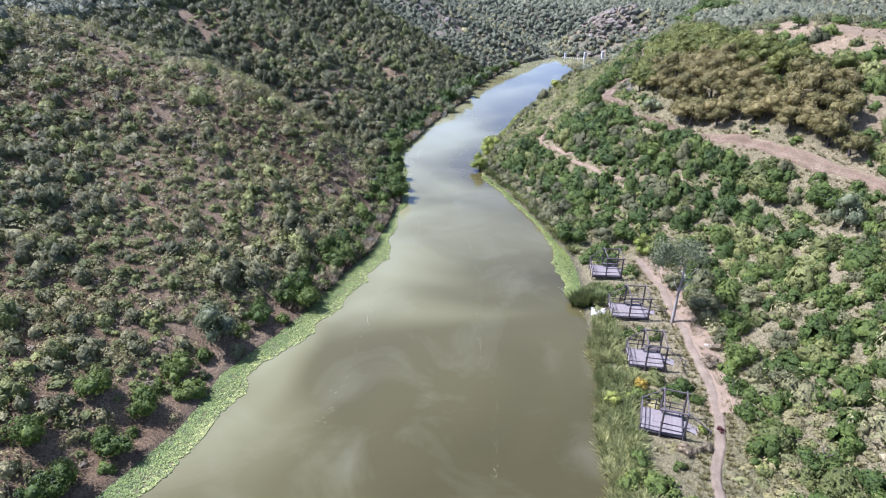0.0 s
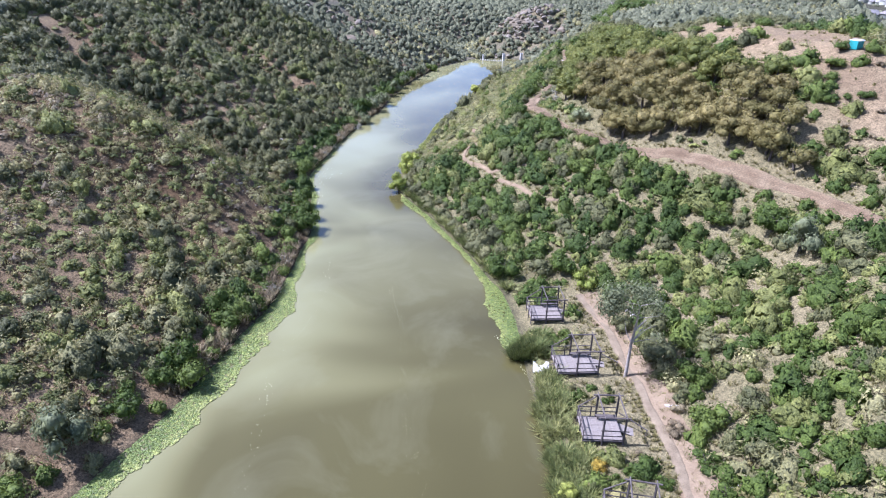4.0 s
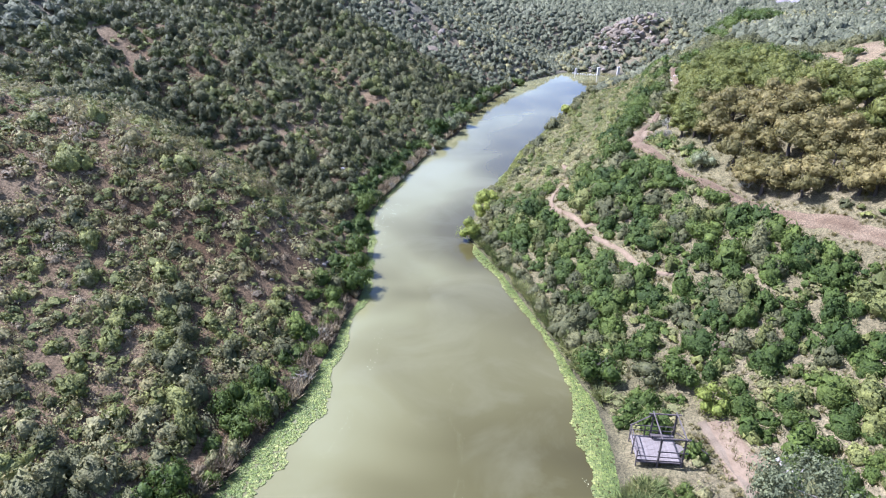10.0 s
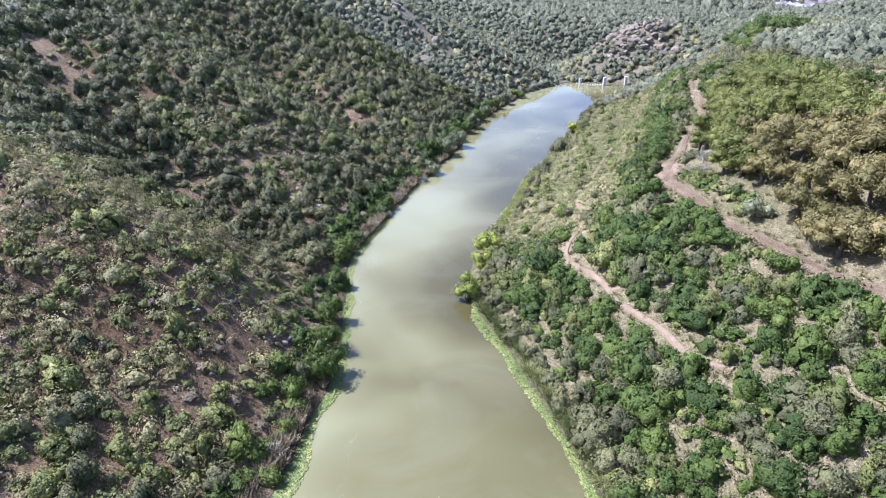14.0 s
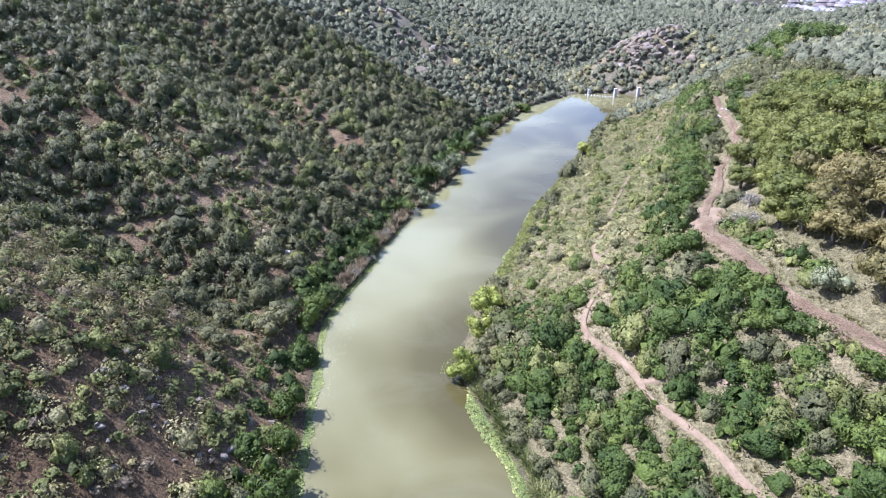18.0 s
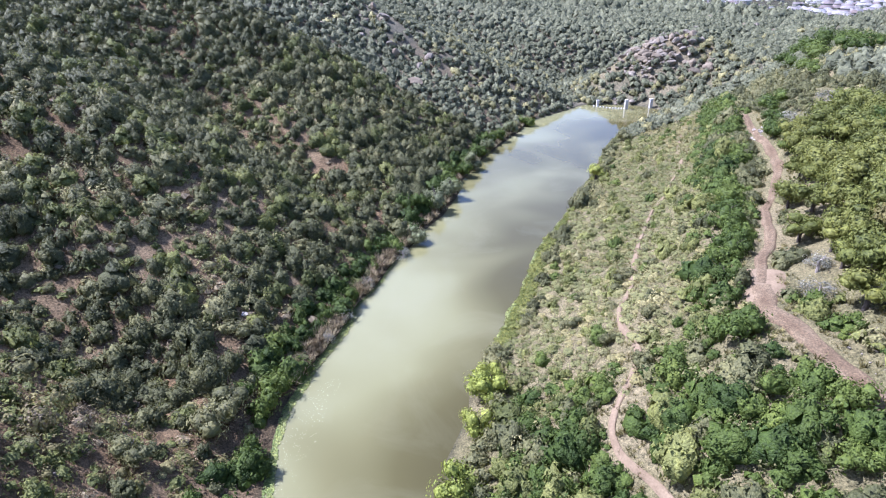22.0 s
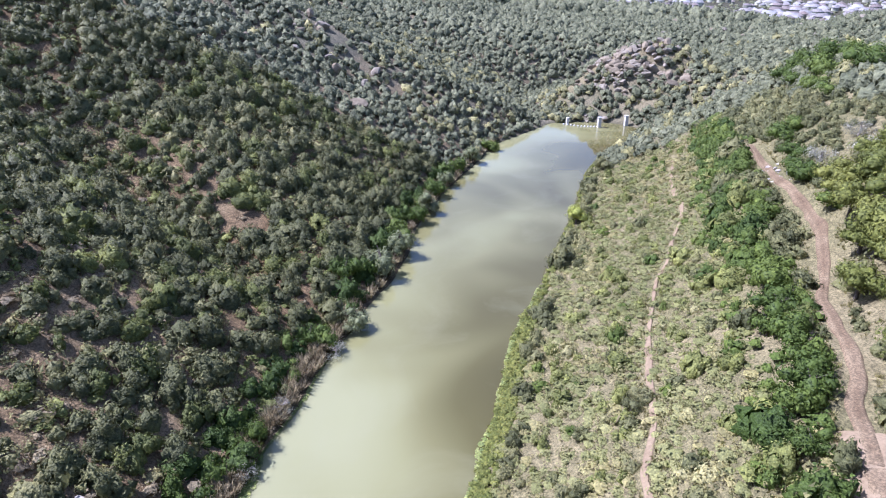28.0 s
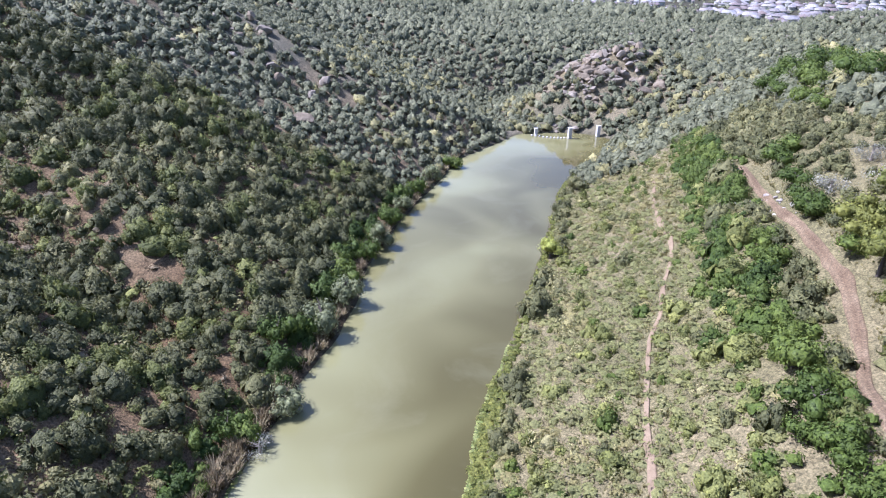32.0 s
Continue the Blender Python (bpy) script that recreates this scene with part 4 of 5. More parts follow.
SPECIES = {
    # leaf colour, lobes, spread, rise, base, sprays a lobe, spray size, lobe size, trunk height and girth, bark
    "green_shrub": ("green", 9, 0.62, 0.55, 0.28, 120, 0.056, 0.46, 0.5, 0.07, DARK_BARK),
    "dark_shrub": ("dark", 8, 0.60, 0.55, 0.25, 120, 0.056, 0.48, 0.5, 0.07, DARK_BARK),
    "bright_shrub": ("green", 9, 0.66, 0.40, 0.22, 120, 0.056, 0.44, 0.4, 0.06, DARK_BARK),
    "willow": ("yellow", 10, 0.62, 0.85, 0.35, 120, 0.056, 0.44, 0.8, 0.08, DARK_BARK),
    "silver_willow": ("silver", 10, 0.62, 0.80, 0.32, 120, 0.055, 0.44, 0.8, 0.08, DARK_BARK),
    "grey_shrub": ("grey", 8, 0.70, 0.55, 0.25, 140, 0.036, 0.42, 0.6, 0.07, BARK),
    "grove_tree": ("grove", 10, 0.64, 0.70, 0.75, 120, 0.056, 0.44, 0.95, 0.07, DARK_BARK),
    "rusty_tree": ("rust", 10, 0.64, 0.70, 0.70, 120, 0.056, 0.44, 0.95, 0.07, DARK_BARK),
    "dry_shrub": ("dry", 7, 0.60, 0.50, 0.22, 130, 0.042, 0.44, 0.4, 0.05, DARK_BARK),
    "gold_shrub": ("gold", 7, 0.55, 0.60, 0.28, 140, 0.044, 0.42, 0.4, 0.05, DARK_BARK),
    "red_shrub": ("red", 6, 0.55, 0.40, 0.25, 140, 0.044, 0.42, 0.3, 0.05, DARK_BARK),
}
FIRST = {}


def plant(kind, name, places, label, category, group="", tall=1.0):
    """Plants of one kind: the first three have shapes of their own, the rest share them."""
    colour, lobes, spread, rise, base, count, leaf, lobe, trunk, girth, bark = SPECIES[kind]
    for k, (x, y, r) in enumerate(places):
        OCCUPIED.append((x, y, r))
        z = max(float(land(x, y)), 0.0) - 0.08
        turn = random.uniform(0, 360)
        m = pose(x, y, z, random.uniform(-4, 4), random.uniform(-4, 4), turn) @ Matrix.Diagonal((r, r * random.uniform(0.88, 1.12), r * tall * random.uniform(0.88, 1.12), 1))
        key = (kind, k % 4)
        if key not in FIRST:
            root = tagged(new(name), label, category, group)
            seed = sum(map(ord, kind)) + 7 * (k % 4)
            array_part("trunk", *limbs(seed, trunk, girth, 0.5, 5), bark, root)
            array_part("crown", *crown_shape(seed, lobes, spread, rise, base, count, leaf, lobe, kind != "grey_shrub"), LEAF[colour], root, (0.28, 0.44, 0.6, 0.75)[k % 4])
            root.matrix_basis = m
            FIRST[key] = root
        else:
            ob = FIRST[key].copy()
            scene.collection.objects.link(ob)
            ob.name = name
            ob.matrix_basis = m
            tagged(ob, label, category, group)
            for child in FIRST[key].children:
                c = child.copy()
                scene.collection.objects.link(c)
                c.parent = ob


plant("green_shrub", "shrub", [(16.2, 75.5, 2.7), (23.3, 73.5, 2.3), (29, 51.2, 1.8), (27.3, 46.2, 1.9), (20.5, 77.1, 1.6), (25.6, 112.7, 2.1), (25.7, 107.2, 1.7),
    (28.9, 105, 1.7), (30.2, 126.6, 2.2), (32.5, 132.2, 2.2), (28.8, 125, 2.0), (35.8, 141.7, 2.4)], "dense fresh green bush on the bank", "bush", "green bushes of the east bank", 1.15)
plant("green_shrub", "shrub", [(33.8, 137, 2.3), (31.2, 128.8, 2.1), (41.2, 154.5, 2.1), (37.6, 145.1, 2.0), (27.6, 121.7, 1.5), (31.9, 134.5, 1.7), (42.8, 156.5, 2.2), (44.3, 160.5, 1.8),
    (44.4, 67.8, 2.6), (40.8, 72.5, 2.0), (48, 171.8, 2.2), (27.5, 100.9, 1.7), (29.5, 99, 1.9), (26, 95.8, 1.8), (31.7, 93.5, 2.0), (29.8, 89, 2.1)], "green rounded bush below the dirt track", "bush", "green bushes of the east bank")
plant("green_shrub", "shore_shrub", [(-17.4, 60, 2.2), (-15.8, 68.8, 1.8), (-14.6, 67.2, 2.0), (-16.2, 57.9, 2.1), (-9, 91.9, 2.5), (-9.8, 100.9, 2.2), (-11.5, 116.1, 1.9), (-11.7, 118.7, 1.9),
    (-3.1, 161.1, 2.4), (-9.4, 96.2, 2.0), (-11, 87.9, 1.7), (2.5, 174.9, 2.6), (4.9, 181.5, 2.4), (8, 192.6, 2.6), (12.6, 205.2, 2.4), (20.1, 220.6, 2.5), (-5.3, 149, 1.7), (-7.9, 135.1, 1.6)], "green leafy bush leaning over the waterline", "bush", "bushes of the west shore", 1.25)
plant("green_shrub", "shore_shrub", [(-28.2, 30, 2.0), (-26.0, 34.5, 1.8), (-25.4, 39, 2.1), (-24.8, 43.5, 1.7), (-20.2, 53.5, 1.9), (-18.4, 57.5, 1.6), (-31.5, 33, 2.1), (-29.5, 38.5, 1.9)], "green leafy bush behind the floating lily mat", "bush", "bushes of the west shore", 1.15)
plant("dark_shrub", "dark_shrub", [(20.5, 74.3, 2.2), (27.3, 55.3, 2.4), (29, 41.4, 2.0), (-14.6, 112, 2.6), (-14.7, 115.1, 2.2), (19.6, 114.6, 1.3), (18.1, 120, 1.0), (22.9, 133.4, 1.3),
    (21.8, 132.7, 1.3), (17.9, 132.1, 0.9), (39.4, 203.6, 2.2), (31.8, 55, 1.8), (31.3, 47.1, 1.7), (25.6, 61.5, 1.7), (-17.8, 106.1, 1.8), (-16.4, 123.3, 1.9), (16.4, 125.6, 1.0)], "dark green dense bush", "bush", "dark bushes of the valley")
plant("bright_shrub", "bright_shrub", [(25.4, 42.5, 1.5), (25.2, 39, 1.5), (26.7, 36.5, 1.5), (36.2, 138.8, 1.6), (28, 33, 1.9), (32.3, 29.6, 2.2), (30.1, 28.3, 1.6), (34.5, 36.6, 1.5), (27.2, 104.9, 1.2), (30.3, 66.9, 1.6), (35.2, 58.8, 1.7)], "low bright green spreading bush", "bush", "green bushes of the east bank", 0.85)
plant("bright_shrub", "deck_shrub", [(17.6, 51.5, 0.8), (18.6, 52.2, 0.9), (19.4, 60.5, 0.9), (20.1, 61.5, 1.0), (18.3, 61.6, 0.8), (19.9, 43, 0.9), (18.6, 42.4, 0.7), (21.3, 43.7, 0.8), (21, 51.2, 0.7), (21.9, 41.5, 0.8)], "small green bush between the decks", "bush", "bushes between the decks", 1.1)
sx, sy = jittered(53, 88, 50, 98, 6.0)
open_ground = (off_line(sx, sy, ROAD_LINE) > 3) & (bareness(sx, sy) > 0.45)
plant("dry_shrub", "shoulder_shrub", [(round(a, 1), round(b, 1), random.uniform(0.5, 1.0)) for a, b in zip(sx[open_ground], sy[open_ground])], "low shrub on bare dry ground", "bush", "shrubs of the bare shoulder")
plant("green_shrub", "shoulder_bush", [(58.9, 82.9, 1.1), (60.5, 82.2, 0.8), (61.1, 86.6, 1.5), (58.6, 83, 1.2), (62.4, 81.5, 1.1), (65.5, 91.9, 1.6), (68, 89.3, 1.4), (71.9, 86.6, 1.7), (57, 67.4, 1.3), (61.8, 60.8, 1.2), (52.4, 57.5, 1.2), (54.3, 47, 1.4), (58.9, 51.7, 1.1)], "green bush on the bare shoulder", "bush", "shrubs of the bare shoulder")
plant("willow", "willow", [(4.9, 107.4, 2.1), (7.4, 117.7, 2.3), (6.5, 113.3, 1.8), (28.7, 179.4, 2.1), (24.7, 69.9, 1.7), (21.1, 37.6, 0.55), (7.7, 120.8, 1.5), (14.6, 41.5, 0.9)], "yellow-green willow bush at the waterside", "willow", "", 1.15)
plant("silver_willow", "silver_willow", [(-23.4, 49, 2.6), (1, 164.1, 2.6), (-1.5, 152.2, 1.9), (33.4, 103, 1.8), (44.1, 62.5, 2.4), (3, 170, 2.4), (27.6, 56.7, 1.0), (28.3, 58.1, 0.9), (6.6, 185.4, 2.2), (10.3, 198, 2.2), (15.9, 211.2, 2.2)], "silvery green willow bush", "willow", "", 1.2)
plant("grey_shrub", "leafless_shrub", [(32.6, 116.5, 2.0), (33.9, 119.5, 1.8), (42.4, 129.4, 2.2), (45.3, 127.7, 2.3), (42.6, 124.6, 2.0), (46.4, 123.9, 2.1), (52.9, 164.5, 2.3), (56, 161.5, 2.2), (58.3, 166.7, 2.2), (51.4, 158.3, 2.0), (36.4, 96.1, 1.5), (-2.6, 147.3, 1.7), (-6.1, 138.8, 1.4), (-8.6, 126.8, 1.3), (-7.4, 131.5, 1.4), (-10.6, 81.2, 1.3), (-11.1, 74.2, 1.3)], "leafless grey twiggy shrub", "bush", "grey leafless shrubs")
plant("dry_shrub", "dry_shrub", [(24.8, 46.2, 1.1), (19.1, 35.3, 1.0), (20.4, 35.6, 0.9), (26, 48.4, 0.9), (-20.1, 52.7, 1.2), (-16.2, 62.2, 1.1)], "brown dried shrub among dry grass", "bush")
plant("gold_shrub", "gold_shrub", [(17.6, 43.8, 1.0)], "golden yellow flowering bush beside reeds", "bush")
plant("red_shrub", "red_shrub", [(22.4, 37.4, 0.55)], "dark red leafed bush on the footpath edge", "bush")

# the grove between the track and the bald top
gxs, gys = jittered(32, 60, 75, 157, 2.6)
keep = (off_line(gxs, gys, ROAD_LINE) > np.where(gys > 118, 1.7, 2.0)) & (gxs > np.interp(gys, [75, 96, 115, 131, 146, 157], [46, 35.5, 32.5, 36.5, 44.5, 49])) & (bareness(gxs, gys) < 0.38) & (gxs - np.interp(gys, [75, 92, 116, 146], [58, 56, 57, 57]) < 0)
grove = np.stack([gxs, gys, rng.uniform(1.9, 2.9, len(gxs))], 1)[keep]
tint = field(grove[:, 0], grove[:, 1], 14, 91) + (104 - grove[:, 1]) * 0.012
plant("rusty_tree", "grove_tree", grove[tint > 0.12].round(2).tolist(), "small tree with rusty olive foliage in the hillside grove", "tree", "trees of the hillside grove")
plant("grove_tree", "grove_tree", grove[(tint <= 0.12) & (tint > -0.55)].round(2).tolist(), "small tree with yellowish olive foliage in the grove", "tree", "trees of the hillside grove")
plant("green_shrub", "grove_shrub", grove[tint <= -0.55].round(2).tolist(), "green bushy tree at the edge of the grove", "tree", "trees of the hillside grove", 1.25)
plant("green_shrub", "hilltop_tree", [(50.5, 164.3, 2.3), (55.2, 176.8, 2.8), (57.8, 179.1, 2.7), (73.3, 198.6, 3.4), (76.9, 195.4, 3.3), (75.4, 210.1, 3.2), (79.4, 200.7, 3.2), (47, 152.3, 2.2), (49.4, 161.6, 2.3), (70, 202.2, 3.0), (82.6, 206.9, 3.2), (68.9, 194.4, 2.8), (77.9, 205, 3.6), (80.9, 197.3, 3.5), (74.6, 202.2, 3.4), (84.8, 202.4, 3.4), (71.3, 206.9, 3.0), (78.5, 212.4, 3.2), (66.5, 188.2, 2.6), (84.4, 211.4, 3.3),
    (53, 170, 2.4), (52.7, 101.6, 1.0), (51.9, 117.3, 1.1), (59.4, 122.1, 1.6), (54.7, 124.5, 1.8), (63.1, 119.7, 1.9), (67.5, 114.5, 2.0), (62.7, 89.1, 1.7)], "leafy tree on open ground above the track", "tree", "trees above the track")


plant_near()
plant_low()
plant_small()
plant_bank()
plant_meadow()
plant_verges()
plant_far()


# ---- tall tree by the footpath ----
def tall_tree(x, y):
    z = float(land(x, y))
    root = thing("eucalyptus", x, y, z, 20, "tall slender eucalyptus with a bare leaning trunk and thin grey crown", "tree")
    for k, (v, f) in enumerate(limbs(11, 7.6, 0.14, 2.2, 12, 0.05, True)):
        array_part("branch" if k else "trunk", v, f, BARK, root, None, "" if k else "pale bare trunk", False)
    v, f = crown_shape(19, 15, 0.80, 0.75, -0.12, 330, 0.033, 0.40, False)
    array_part("crown", v * (3.3, 3.3, 3.6) + (0, 0, 7.6), f, LEAF["silver"], root, 0.25, "thin grey-green foliage")


tall_tree(23.6, 54.0)

# ---- reeds and lily mats ----


def strip(y0, y1, count, near, far, east_side):
    y = rng.uniform(y0, y1, count)
    w = near + (far - near) * rng.uniform(size=count)
    return (east_shore(y) + w if east_side else west_shore(y) - w), y


def reed_bed():
    spots = [strip(22.7, 52.1, 480, -0.9, 2.2, True), strip(52.1, 62.2, 160, -0.3, 1.8, True), strip(72.2, 106.7, 160, -0.1, 0.6, True)]
    x, y = np.concatenate([s[0] for s in spots]), np.concatenate([s[1] for s in spots])
    ok = np.ones(len(x), bool)
    for cx, cy in DECKS:
        ok &= (abs(x - cx) > 1.95) | (abs(y - cy) > 1.6)
    ok &= (abs(x - 16.5) > 1.5) | (abs(y - 57.0) > 1.3)
    x, y = x[ok], y[ok]
    z = np.maximum(land(x, y), -0.1)
    tone = np.clip(0.6 + 0.5 * field(x, y, 5, 97) + rng.normal(0, 0.2, len(x)), 0, 1)
    ob = scattered("reed_bed", [tuft(42, 60 + k, 1.15) for k in range(4)], np.stack([x, y, z], 1), rng.uniform(0.55, 1.05, len(x)), tone, LEAF["reed"], rng.uniform(0.6, 1.1, len(x)), 9)
    tagged(ob, "dense reeds and tall grass along the waterline", "reeds", kind="stuff")
    spots = [strip(125.3, 155.8, 620, -1.0, 0.7, True), strip(155.8, 217.8, 420, -0.4, 0.7, True)]
    x, y = np.concatenate([s[0] for s in spots]), np.concatenate([s[1] for s in spots])
    ob = scattered("waterside_herbs", SMALL, np.stack([x, y, np.maximum(land(x, y), -0.05)], 1), rng.uniform(0.25, 0.6, len(x)), rng.uniform(0.2, 0.9, len(x)), LEAF["grove"], rng.uniform(0.5, 0.9, len(x)), 14)
    tagged(ob, "yellow-green waterside herbs creeping over the edge", "herbs", kind="stuff")
    spots = [strip(56.3, 90.7, 170, -0.2, 1.4, False), strip(119.8, 155.8, 260, -0.3, 1.2, False), strip(155.8, 230.3, 200, -0.2, 0.8, False)]
    x, y = np.concatenate([s[0] for s in spots]), np.concatenate([s[1] for s in spots])
    ob = scattered("dead_reeds", [tuft(40, 70 + k, 0.9) for k in range(4)], np.stack([x, y, np.maximum(land(x, y), -0.1)], 1), rng.uniform(0.6, 1.1, len(x)), rng.uniform(0, 1, len(x)), LEAF["dry"], rng.uniform(0.8, 1.3, len(x)), 10)
    tagged(ob, "brown dead reeds at the foot of the slope", "reeds", kind="stuff")
    # a clump that bends over the water next to the second deck
    a = rng.uniform(0, 6.283, 60)
    x, y = 15.6 + np.cos(a) * rng.uniform(0, 1.3, 60), 59.6 + np.sin(a) * rng.uniform(0, 0.9, 60)
    ob = scattered("sedge_clump", [tuft(60, 80, 1.2)], np.stack([x, y, np.maximum(land(x, y), -0.1)], 1), rng.uniform(0.8, 1.2, 60), rng.uniform(0, 0.6, 60), LEAF["reed"], rng.uniform(0.9, 1.3, 60), 12)
    tagged(ob, "grey-green sedge clump bending over the water", "sedge")


def lily_mat(name, east_side, ys, widths, label, seed):
    r = np.random.default_rng(seed)
    y = np.arange(ys[0], ys[-1], 0.0045 if not east_side else 0.0048)
    full = np.interp(y, ys, widths) * (1 + 0.45 * field(y, 0 * y + seed, 3.2, seed, 3))
    w = full * r.uniform(-0.25, 1, len(y))
    ok = r.uniform(size=len(y)) < np.interp(y, ys, widths) / 2.6
    x = np.where(east_side, east_shore(y) - w, west_shore(y) + w)[ok]
    y, edge = y[ok], (w / np.maximum(full, 0.1))[ok]
    a = np.linspace(0.3, 5.98, 6)
    disc = np.stack([np.cos(a), np.sin(a), 0.12 * np.cos(2 * a)], 1)
    f = np.array([(0, k, k + 1) for k in range(1, 5)])
    tone = np.clip(0.22 + 0.5 * np.maximum(edge, 0) ** 2 + 0.25 * field(x, y, 2.5, 37) + r.normal(0, 0.16, len(x)), 0, 1)
    p = np.stack([x, y, r.uniform(0.03, 0.07, len(x))], 1)
    ob = scattered(name, [(disc, f)], p, r.uniform(0.07, 0.165, len(x)), tone, LEAF["lily"], np.full(len(x), 0.5), seed)
    return tagged(ob, label, "water lilies", kind="stuff")


reed_bed()
lily_mat("west_lily_mat", False, [24.8, 43.7, 54.2, 64.2, 70.2, 76.2, 84, 93.5, 106.7, 116.1, 125.3, 134.5, 143.5, 155.8], [3.6, 3.8, 3.4, 3.6, 3.4, 2.0, 1.6, 1.5, 1.2, 1.3, 1.3, 1.0, 0.7, 0.2], "yellow-green lily pads floating along the west shore", 5)
lily_mat("east_lily_mat", True, [58.8, 61.3, 64.2, 70.2, 74.2, 80.1, 87.8, 95.4, 102.9, 105.8, 123.5, 129, 141.7, 155.8, 164.4], [0.3, 2.4, 3.6, 3.4, 1.9, 1.4, 1.5, 1.5, 1.5, 0.6, 0.3, 1.3, 1.3, 1.0, 0.2], "yellow-green lily pads floating along the east shore", 6)


# ---- stones ----
def stone_mesh(name, seed, mat):
    bm = bmesh.new()
    bmesh.ops.create_icosphere(bm, subdivisions=2, radius=1)
    r = np.random.default_rng(seed)
    cuts = r.normal(size=(11, 3))
    cuts /= np.linalg.norm(cuts, axis=1)[:, None]
    for v in bm.verts:
        p = np.array(v.co)
        for c in cuts:
            over = p @ c - 0.56
            if over > 0:
                p = p - c * over * 0.9
        v.co = p * (1, 0.8, 0.65) * (1 + 0.05 * r.normal())
    me = bpy.data.meshes.new(name)
    bm.to_mesh(me)
    bm.free()
    me.materials.append(mat)
    return me


def stone_heap(name, x, y, count, spread, size, mat, label):
    root = thing(name, x, y, float(land(x, y)), 0, label, "rocks")
    shapes = [stone_mesh("stone", 40 + k, mat) for k in range(4)]
    for k in range(count):
        ob = new("stone", shapes[k % 4])
        ob.parent = root
        px, py = random.gauss(0, spread[0]), random.gauss(0, spread[1])
        s = size * random.uniform(0.5, 1.3)
        z = float(land(x + px, y + py)) - float(land(x, y)) + s * 0.2
        ob.matrix_basis = pose(px, py, z, random.uniform(-20, 20), random.uniform(-20, 20), random.uniform(0, 360)) @ Matrix.Scale(s, 4)


stone_heap("rock_pile", 27.5, 39.9, 22, (0.7, 0.7), 0.42, WHITE_ROCK, "heap of pale broken rocks among bushes")
stone_heap("rock_pile", 28.5, 62.4, 20, (1.1, 0.8), 0.40, WHITE_ROCK, "scattered pale rocks on the open bank")
stone_heap("rock_pile", 25.6, 49, 5, (0.35, 0.3), 0.36, WHITE_ROCK, "few white stones beside the footpath")
stone_heap("rock_scree", -15.4, 93.4, 30, (3.0, 3.4), 0.42, ROCK, "grey rocks scattered over the bare slope")
stone_heap("rock_scree", -19.8, 98.4, 22, (3.0, 3.0), 0.36, ROCK, "grey rocks scattered over the bare slope")
stone_heap("rock_scree", -15.8, 126.3, 6, (0.8, 0.8), 0.5, WHITE_ROCK, "few pale boulders on the scrubby slope")
stone_heap("rubble_bank", 50, 167.6, 26, (1.3, 2.6), 0.34, WHITE_ROCK, "pale rubble spilled below the end of the track")
stone_heap("roadside_rubble", 32.3, 109.2, 30, (0.6, 4.0), 0.14, ROCK, "small stones along the edge of the track")

# boulders of the knoll behind the dam and on the far ridges
OUTCROP_ROCK = plain("outcrop_rock", (0.130, 0.100, 0.064), (0.245, 0.200, 0.134), 0.9, 0.95, 0.8, 0.2)
OUTCROP = [stone_mesh("boulder", 70 + k, (ROCK, OUTCROP_ROCK)[k % 2]) for k in range(6)]
NESTS = [(63 + random.gauss(0, 8.5), 261 + random.gauss(0, 5)) for k in range(34)]
for k in range(285):
    nx, ny = NESTS[k % 34]
    bx, by = random.gauss(nx, 1.9), random.gauss(ny, 1.3)
    s = random.uniform(0.55, 1.25) * random.choice((1, 1, 1.7))
    ob = tagged(new("boulder", OUTCROP[k % 6]), "weathered granite boulder on the knoll behind the dam", "boulder", "boulders of the outcrop")
    ob.matrix_basis = pose(bx, by, float(land(bx, by)) + s * 0.3, random.uniform(-25, 25), random.uniform(-25, 25), random.uniform(0, 360)) @ Matrix.Scale(s, 4)
for cx, cy, n, spread in ((118, 350, 26, 12), (150, 318, 24, 13), (170, 300, 24, 14), (-14, 232, 20, 9)):
    for k in range(n):
        bx, by = random.gauss(cx, spread), random.gauss(cy, spread)
        s = random.uniform(0.7, 2.2)
        ob = tagged(new("boulder", OUTCROP[k % 5]), "pale granite boulder among distant scrub", "boulder", "boulders of the far slopes")
        ob.matrix_basis = pose(bx, by, float(land(bx, by)) + s * 0.3, random.uniform(-25, 25), random.uniform(-25, 25), random.uniform(0, 360)) @ Matrix.Scale(s, 4)


# ---- posts and floats at the dam ----
def pylon(x, y, high, wide):
    root = thing("dam_post", x, y, -0.6, 8, "white concrete post standing in the water", "post", "posts at the dam")
    bm = bmesh.new()
    bmesh.ops.create_cube(bm, size=1, matrix=Matrix.Translation((0, 0, (high + 0.6) / 2)) @ Matrix.Diagonal((wide, wide, high + 0.6, 1)))
    bmesh.ops.bevel(bm, geom=bm.edges[:], offset=0.04, segments=1)
    part("shaft", bm, CONCRETE, root)
    bm = bmesh.new()
    bmesh.ops.create_cube(bm, size=1, matrix=Matrix.Translation((0, 0, high + 0.66)) @ Matrix.Diagonal((wide * 1.2, wide * 1.2, 0.14, 1)))
    part("cap", bm, CONCRETE, root)


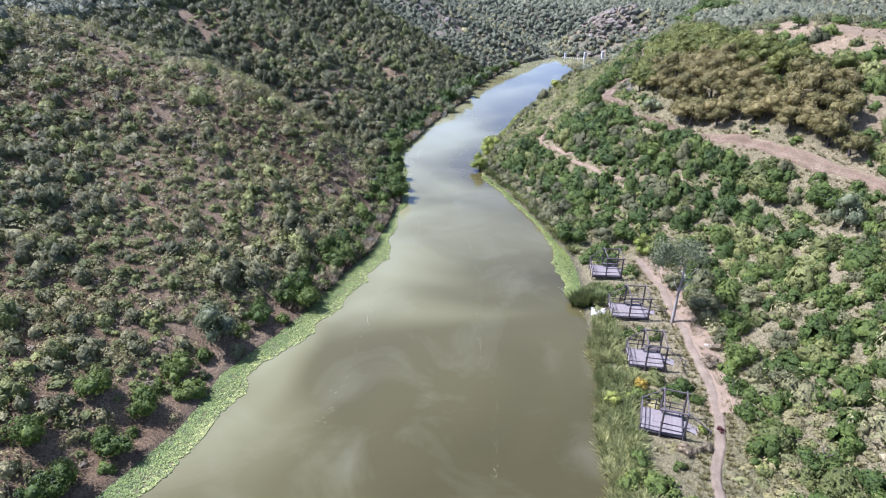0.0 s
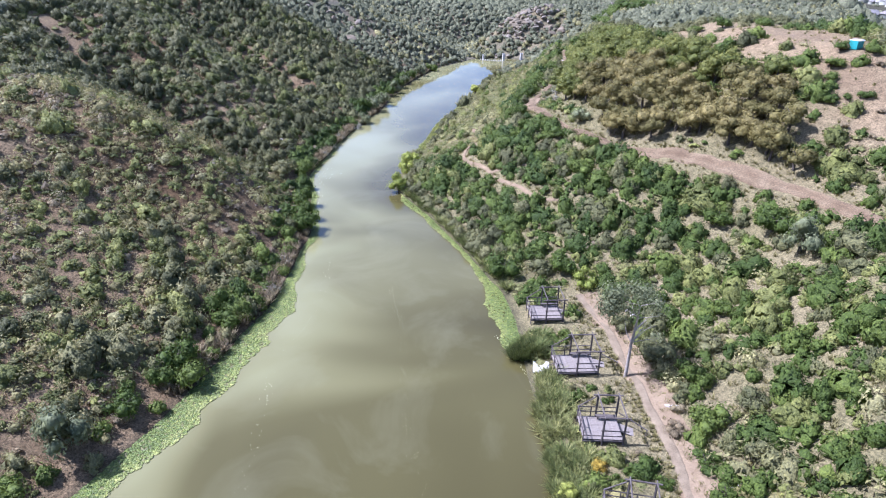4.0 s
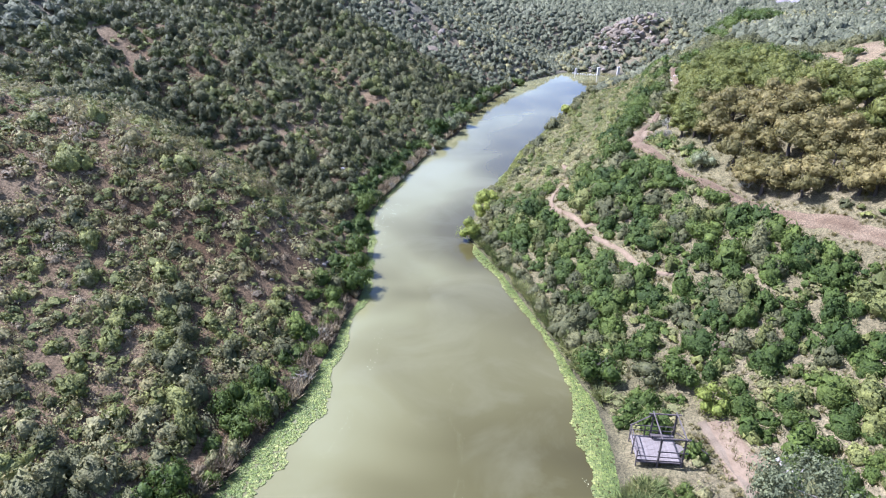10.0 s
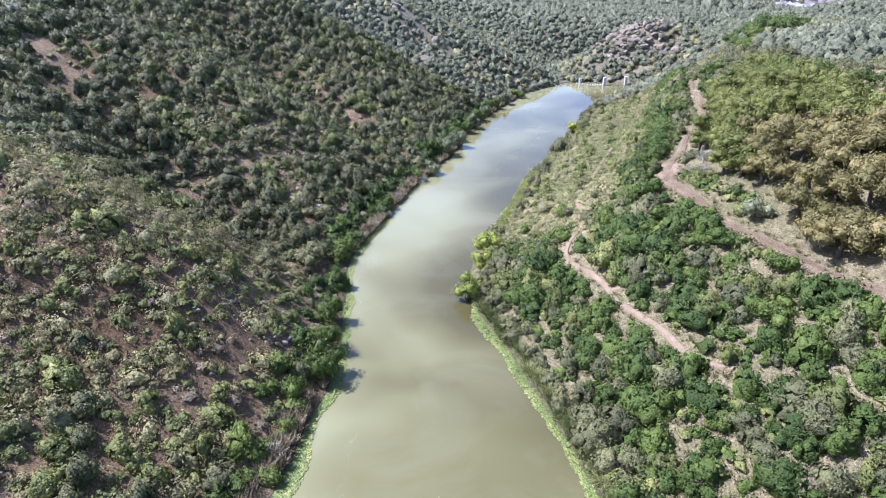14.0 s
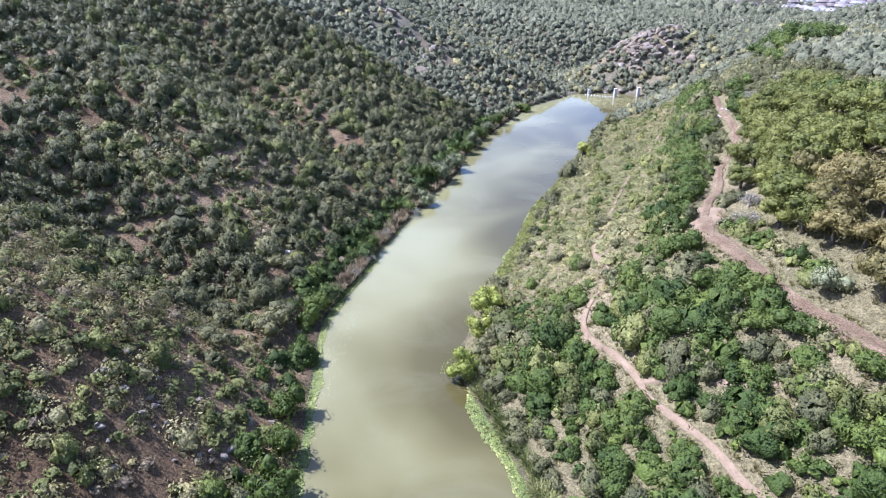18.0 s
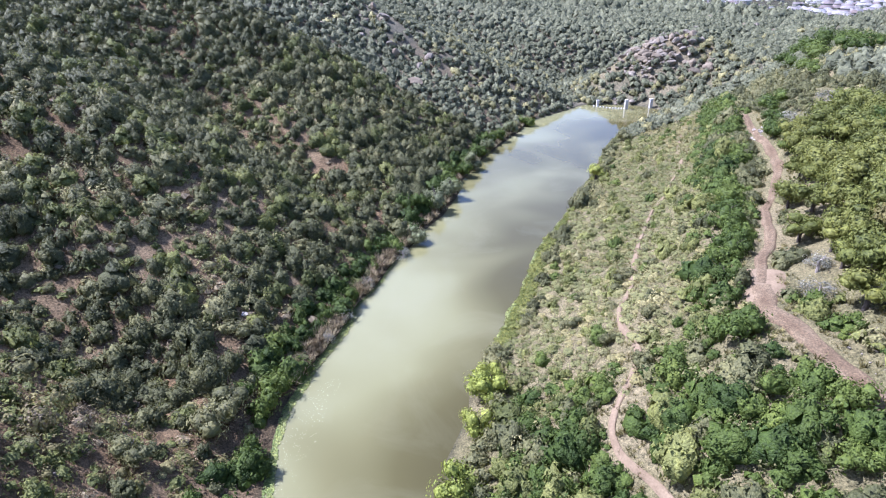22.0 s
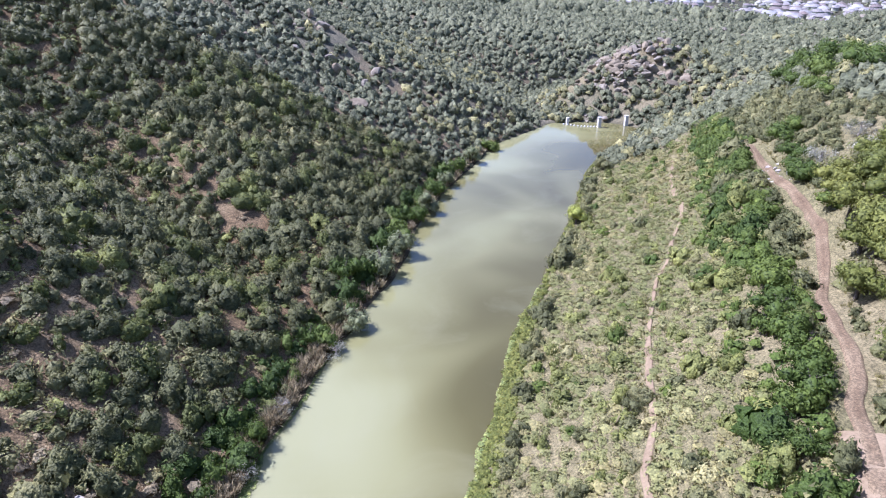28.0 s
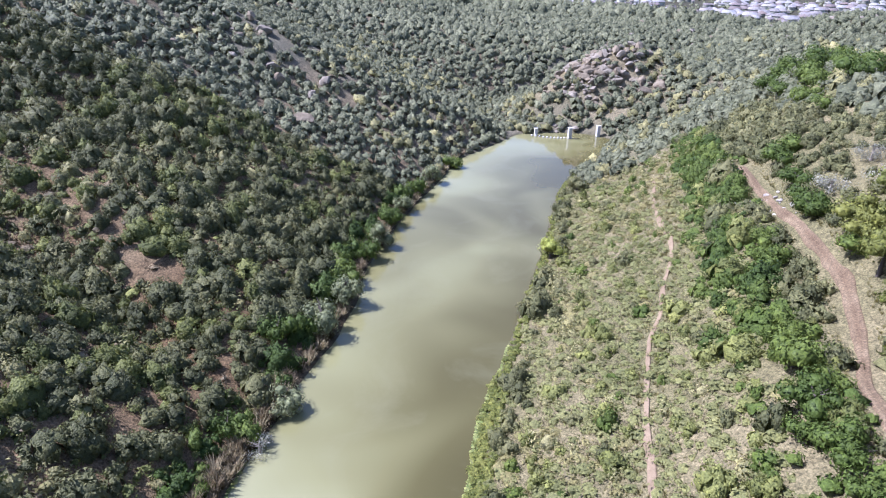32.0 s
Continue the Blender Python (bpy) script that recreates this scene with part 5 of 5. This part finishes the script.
pylon(48.3, 239.9, 2.3, 0.75)
pylon(55.2, 241.4, 2.3, 0.75)
pylon(41.4, 243, 1.5, 0.6)
for k in range(11):
    t = k / 10
    bm = bmesh.new()
    bmesh.ops.create_uvsphere(bm, u_segments=10, v_segments=6, radius=0.24)
    ob = part("buoy", bm, CONCRETE, None, "", True)
    tagged(ob, "small white float on the dam line", "buoy", "floats of the dam line")
    ob.location = (40.5 + 7.5 * t, 242.8 - 2.6 * t - 1.0 * math.sin(math.pi * t), 0.08)

# ---- teal cabin on the knoll ----
cabin = thing("cabin", 67, 91.5, float(land(67, 91.5)) - 0.1, 25, "small teal cabin with a pale roof on bare ground", "cabin")
TEAL = plain("teal_paint", (0.030, 0.230, 0.215), (0.045, 0.300, 0.280), 2.0, 0.5, 0.1, 0.4)
bm = bmesh.new()
bmesh.ops.create_cube(bm, size=1, matrix=Matrix.Translation((0, 0, 0.55)) @ Matrix.Diagonal((1.5, 1.1, 1.1, 1)))
bmesh.ops.bevel(bm, geom=bm.edges[:], offset=0.03, segments=1)
part("wall", bm, TEAL, cabin)
bm = bmesh.new()
bmesh.ops.create_cone(bm, cap_ends=True, segments=4, radius1=1.02, radius2=0.85, depth=0.12, matrix=Matrix.Translation((0, 0, 1.14)) @ pose(0, 0, 0, 0, 0, 45))
part("roof", bm, CONCRETE, cabin, "pale roof")
bm = bmesh.new()
bmesh.ops.create_cube(bm, size=1, matrix=Matrix.Translation((0, -0.565, 0.48)) @ Matrix.Diagonal((0.6, 0.04, 0.92, 1)))
part("door", bm, TEAL, cabin)


# ---- the town on the plain ----
def town():
    """Rows of small pale houses with pitched roofs, far off, and dark trees among them."""
    r = np.random.default_rng(3)
    wall_m = foliage("house_walls", (0.15, 0.145, 0.125), (0.23, 0.222, 0.195), (0.34, 0.332, 0.30), 0.8, 0.0, 6.0, 0.5, 0.9)
    roof_m = foliage("house_roofs", (0.11, 0.085, 0.075), (0.15, 0.135, 0.128), (0.22, 0.21, 0.205), 0.8, 0.0, 6.0, 0.5, 1.0)
    box = np.array([(x, y, z) for z in (-0.4, 1) for x, y in ((-1, -1), (1, -1), (1, 1), (-1, 1))], float)
    bf = np.array([(0, 1, 5), (0, 5, 4), (1, 2, 6), (1, 6, 5), (2, 3, 7), (2, 7, 6), (3, 0, 4), (3, 4, 7)])
    rv = np.array([(-1.12, -1.12, 0.97), (1.12, -1.12, 0.97), (1.12, 1.12, 0.97), (-1.12, 1.12, 0.97), (-1.05, 0, 1.6), (1.05, 0, 1.6)])
    rf = np.array([(0, 1, 5), (0, 5, 4), (2, 3, 4), (2, 4, 5), (1, 2, 5), (3, 0, 4)])
    n = 2600
    ang = np.radians(r.uniform(2, 62, n))
    dist = 880 + 1200 * r.uniform(0, 1, n) ** 1.2
    ok = field(np.sin(ang) * dist, np.cos(ang) * dist, 260, 33) > -0.15
    ang, dist = ang[ok], dist[ok]
    n = len(ang)
    x, y = np.sin(ang) * dist, np.cos(ang) * dist + 100
    p = np.stack([x, y, land(x, y)], 1)
    size, tone = r.uniform(3.0, 6.5, n), r.uniform(0, 1, n)
    tagged(scattered("town_walls", [(box, bf)], p, size, tone, wall_m, np.full(n, 1.0), 15), "pale walls of distant houses on the plain", "houses", kind="stuff")
    tagged(scattered("town_roofs", [(rv, rf)], p, size, tone, roof_m, np.full(n, 1.0), 15), "brown and grey roofs of distant houses", "houses", kind="stuff")
    ang, dist = np.radians(r.uniform(0, 64, 2600)), 620 + 1300 * r.uniform(0, 1, 2600) ** 1.2
    x, y = np.sin(ang) * dist, np.cos(ang) * dist + 100
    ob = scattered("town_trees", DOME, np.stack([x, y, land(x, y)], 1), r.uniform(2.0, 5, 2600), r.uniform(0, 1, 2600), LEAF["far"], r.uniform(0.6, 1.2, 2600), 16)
    tagged(ob, "dark trees and scrub between distant houses, in haze-tinted leaf colour", "trees", kind="stuff")


town()


# ---- scum on the water ----
def scum():
    r = np.random.default_rng(21)
    x, y = [], []
    for line, n, wide in (([(13.2, 63.2), (14.5, 59.3), (15.5, 54.4), (15.1, 49.5), (14.9, 43.5), (15, 37.5), (14.3, 32.5)], 420, 0.10), ([(3.9, 32.6), (4.4, 42.7), (3.1, 52.6), (3.8, 64.6), (2.3, 78.2)], 170, 0.25),
                          ([(-11.6, 35), (-9, 47.5), (-9, 59.5), (-5.4, 71.7), (-5, 85.5)], 150, 0.3), ([(-8.8, 94.9), (-8.5, 104.4), (-8.2, 112), (-7, 121.3)], 700, 0.7)):
        q = along(line, 0.5)
        i = r.integers(0, len(q), n)
        x.append(q[i, 0] + r.normal(0, wide, n)), y.append(q[i, 1] + r.uniform(-0.3, 0.3, n))
    x, y = np.concatenate(x), np.concatenate(y)
    a = np.linspace(0, 2 * math.pi, 6)[:-1]
    disc = np.stack([np.cos(a), 0.7 * np.sin(a), 0 * a], 1)
    f = np.array([(0, 1, 2), (0, 2, 3), (0, 3, 4)])
    mat = foliage("pale_scum", (0.42, 0.42, 0.33), (0.50, 0.50, 0.40), (0.60, 0.60, 0.50), 0.7)
    ob = scattered("scum_flecks", [(disc, f)], np.stack([x, y, np.full(len(x), 0.012)], 1), r.uniform(0.010, 0.032, len(x)), r.uniform(0, 1, len(x)), mat, None, 22)
    tagged(ob, "pale flecks of scum drifting on the lake", "scum", kind="stuff")


scum()
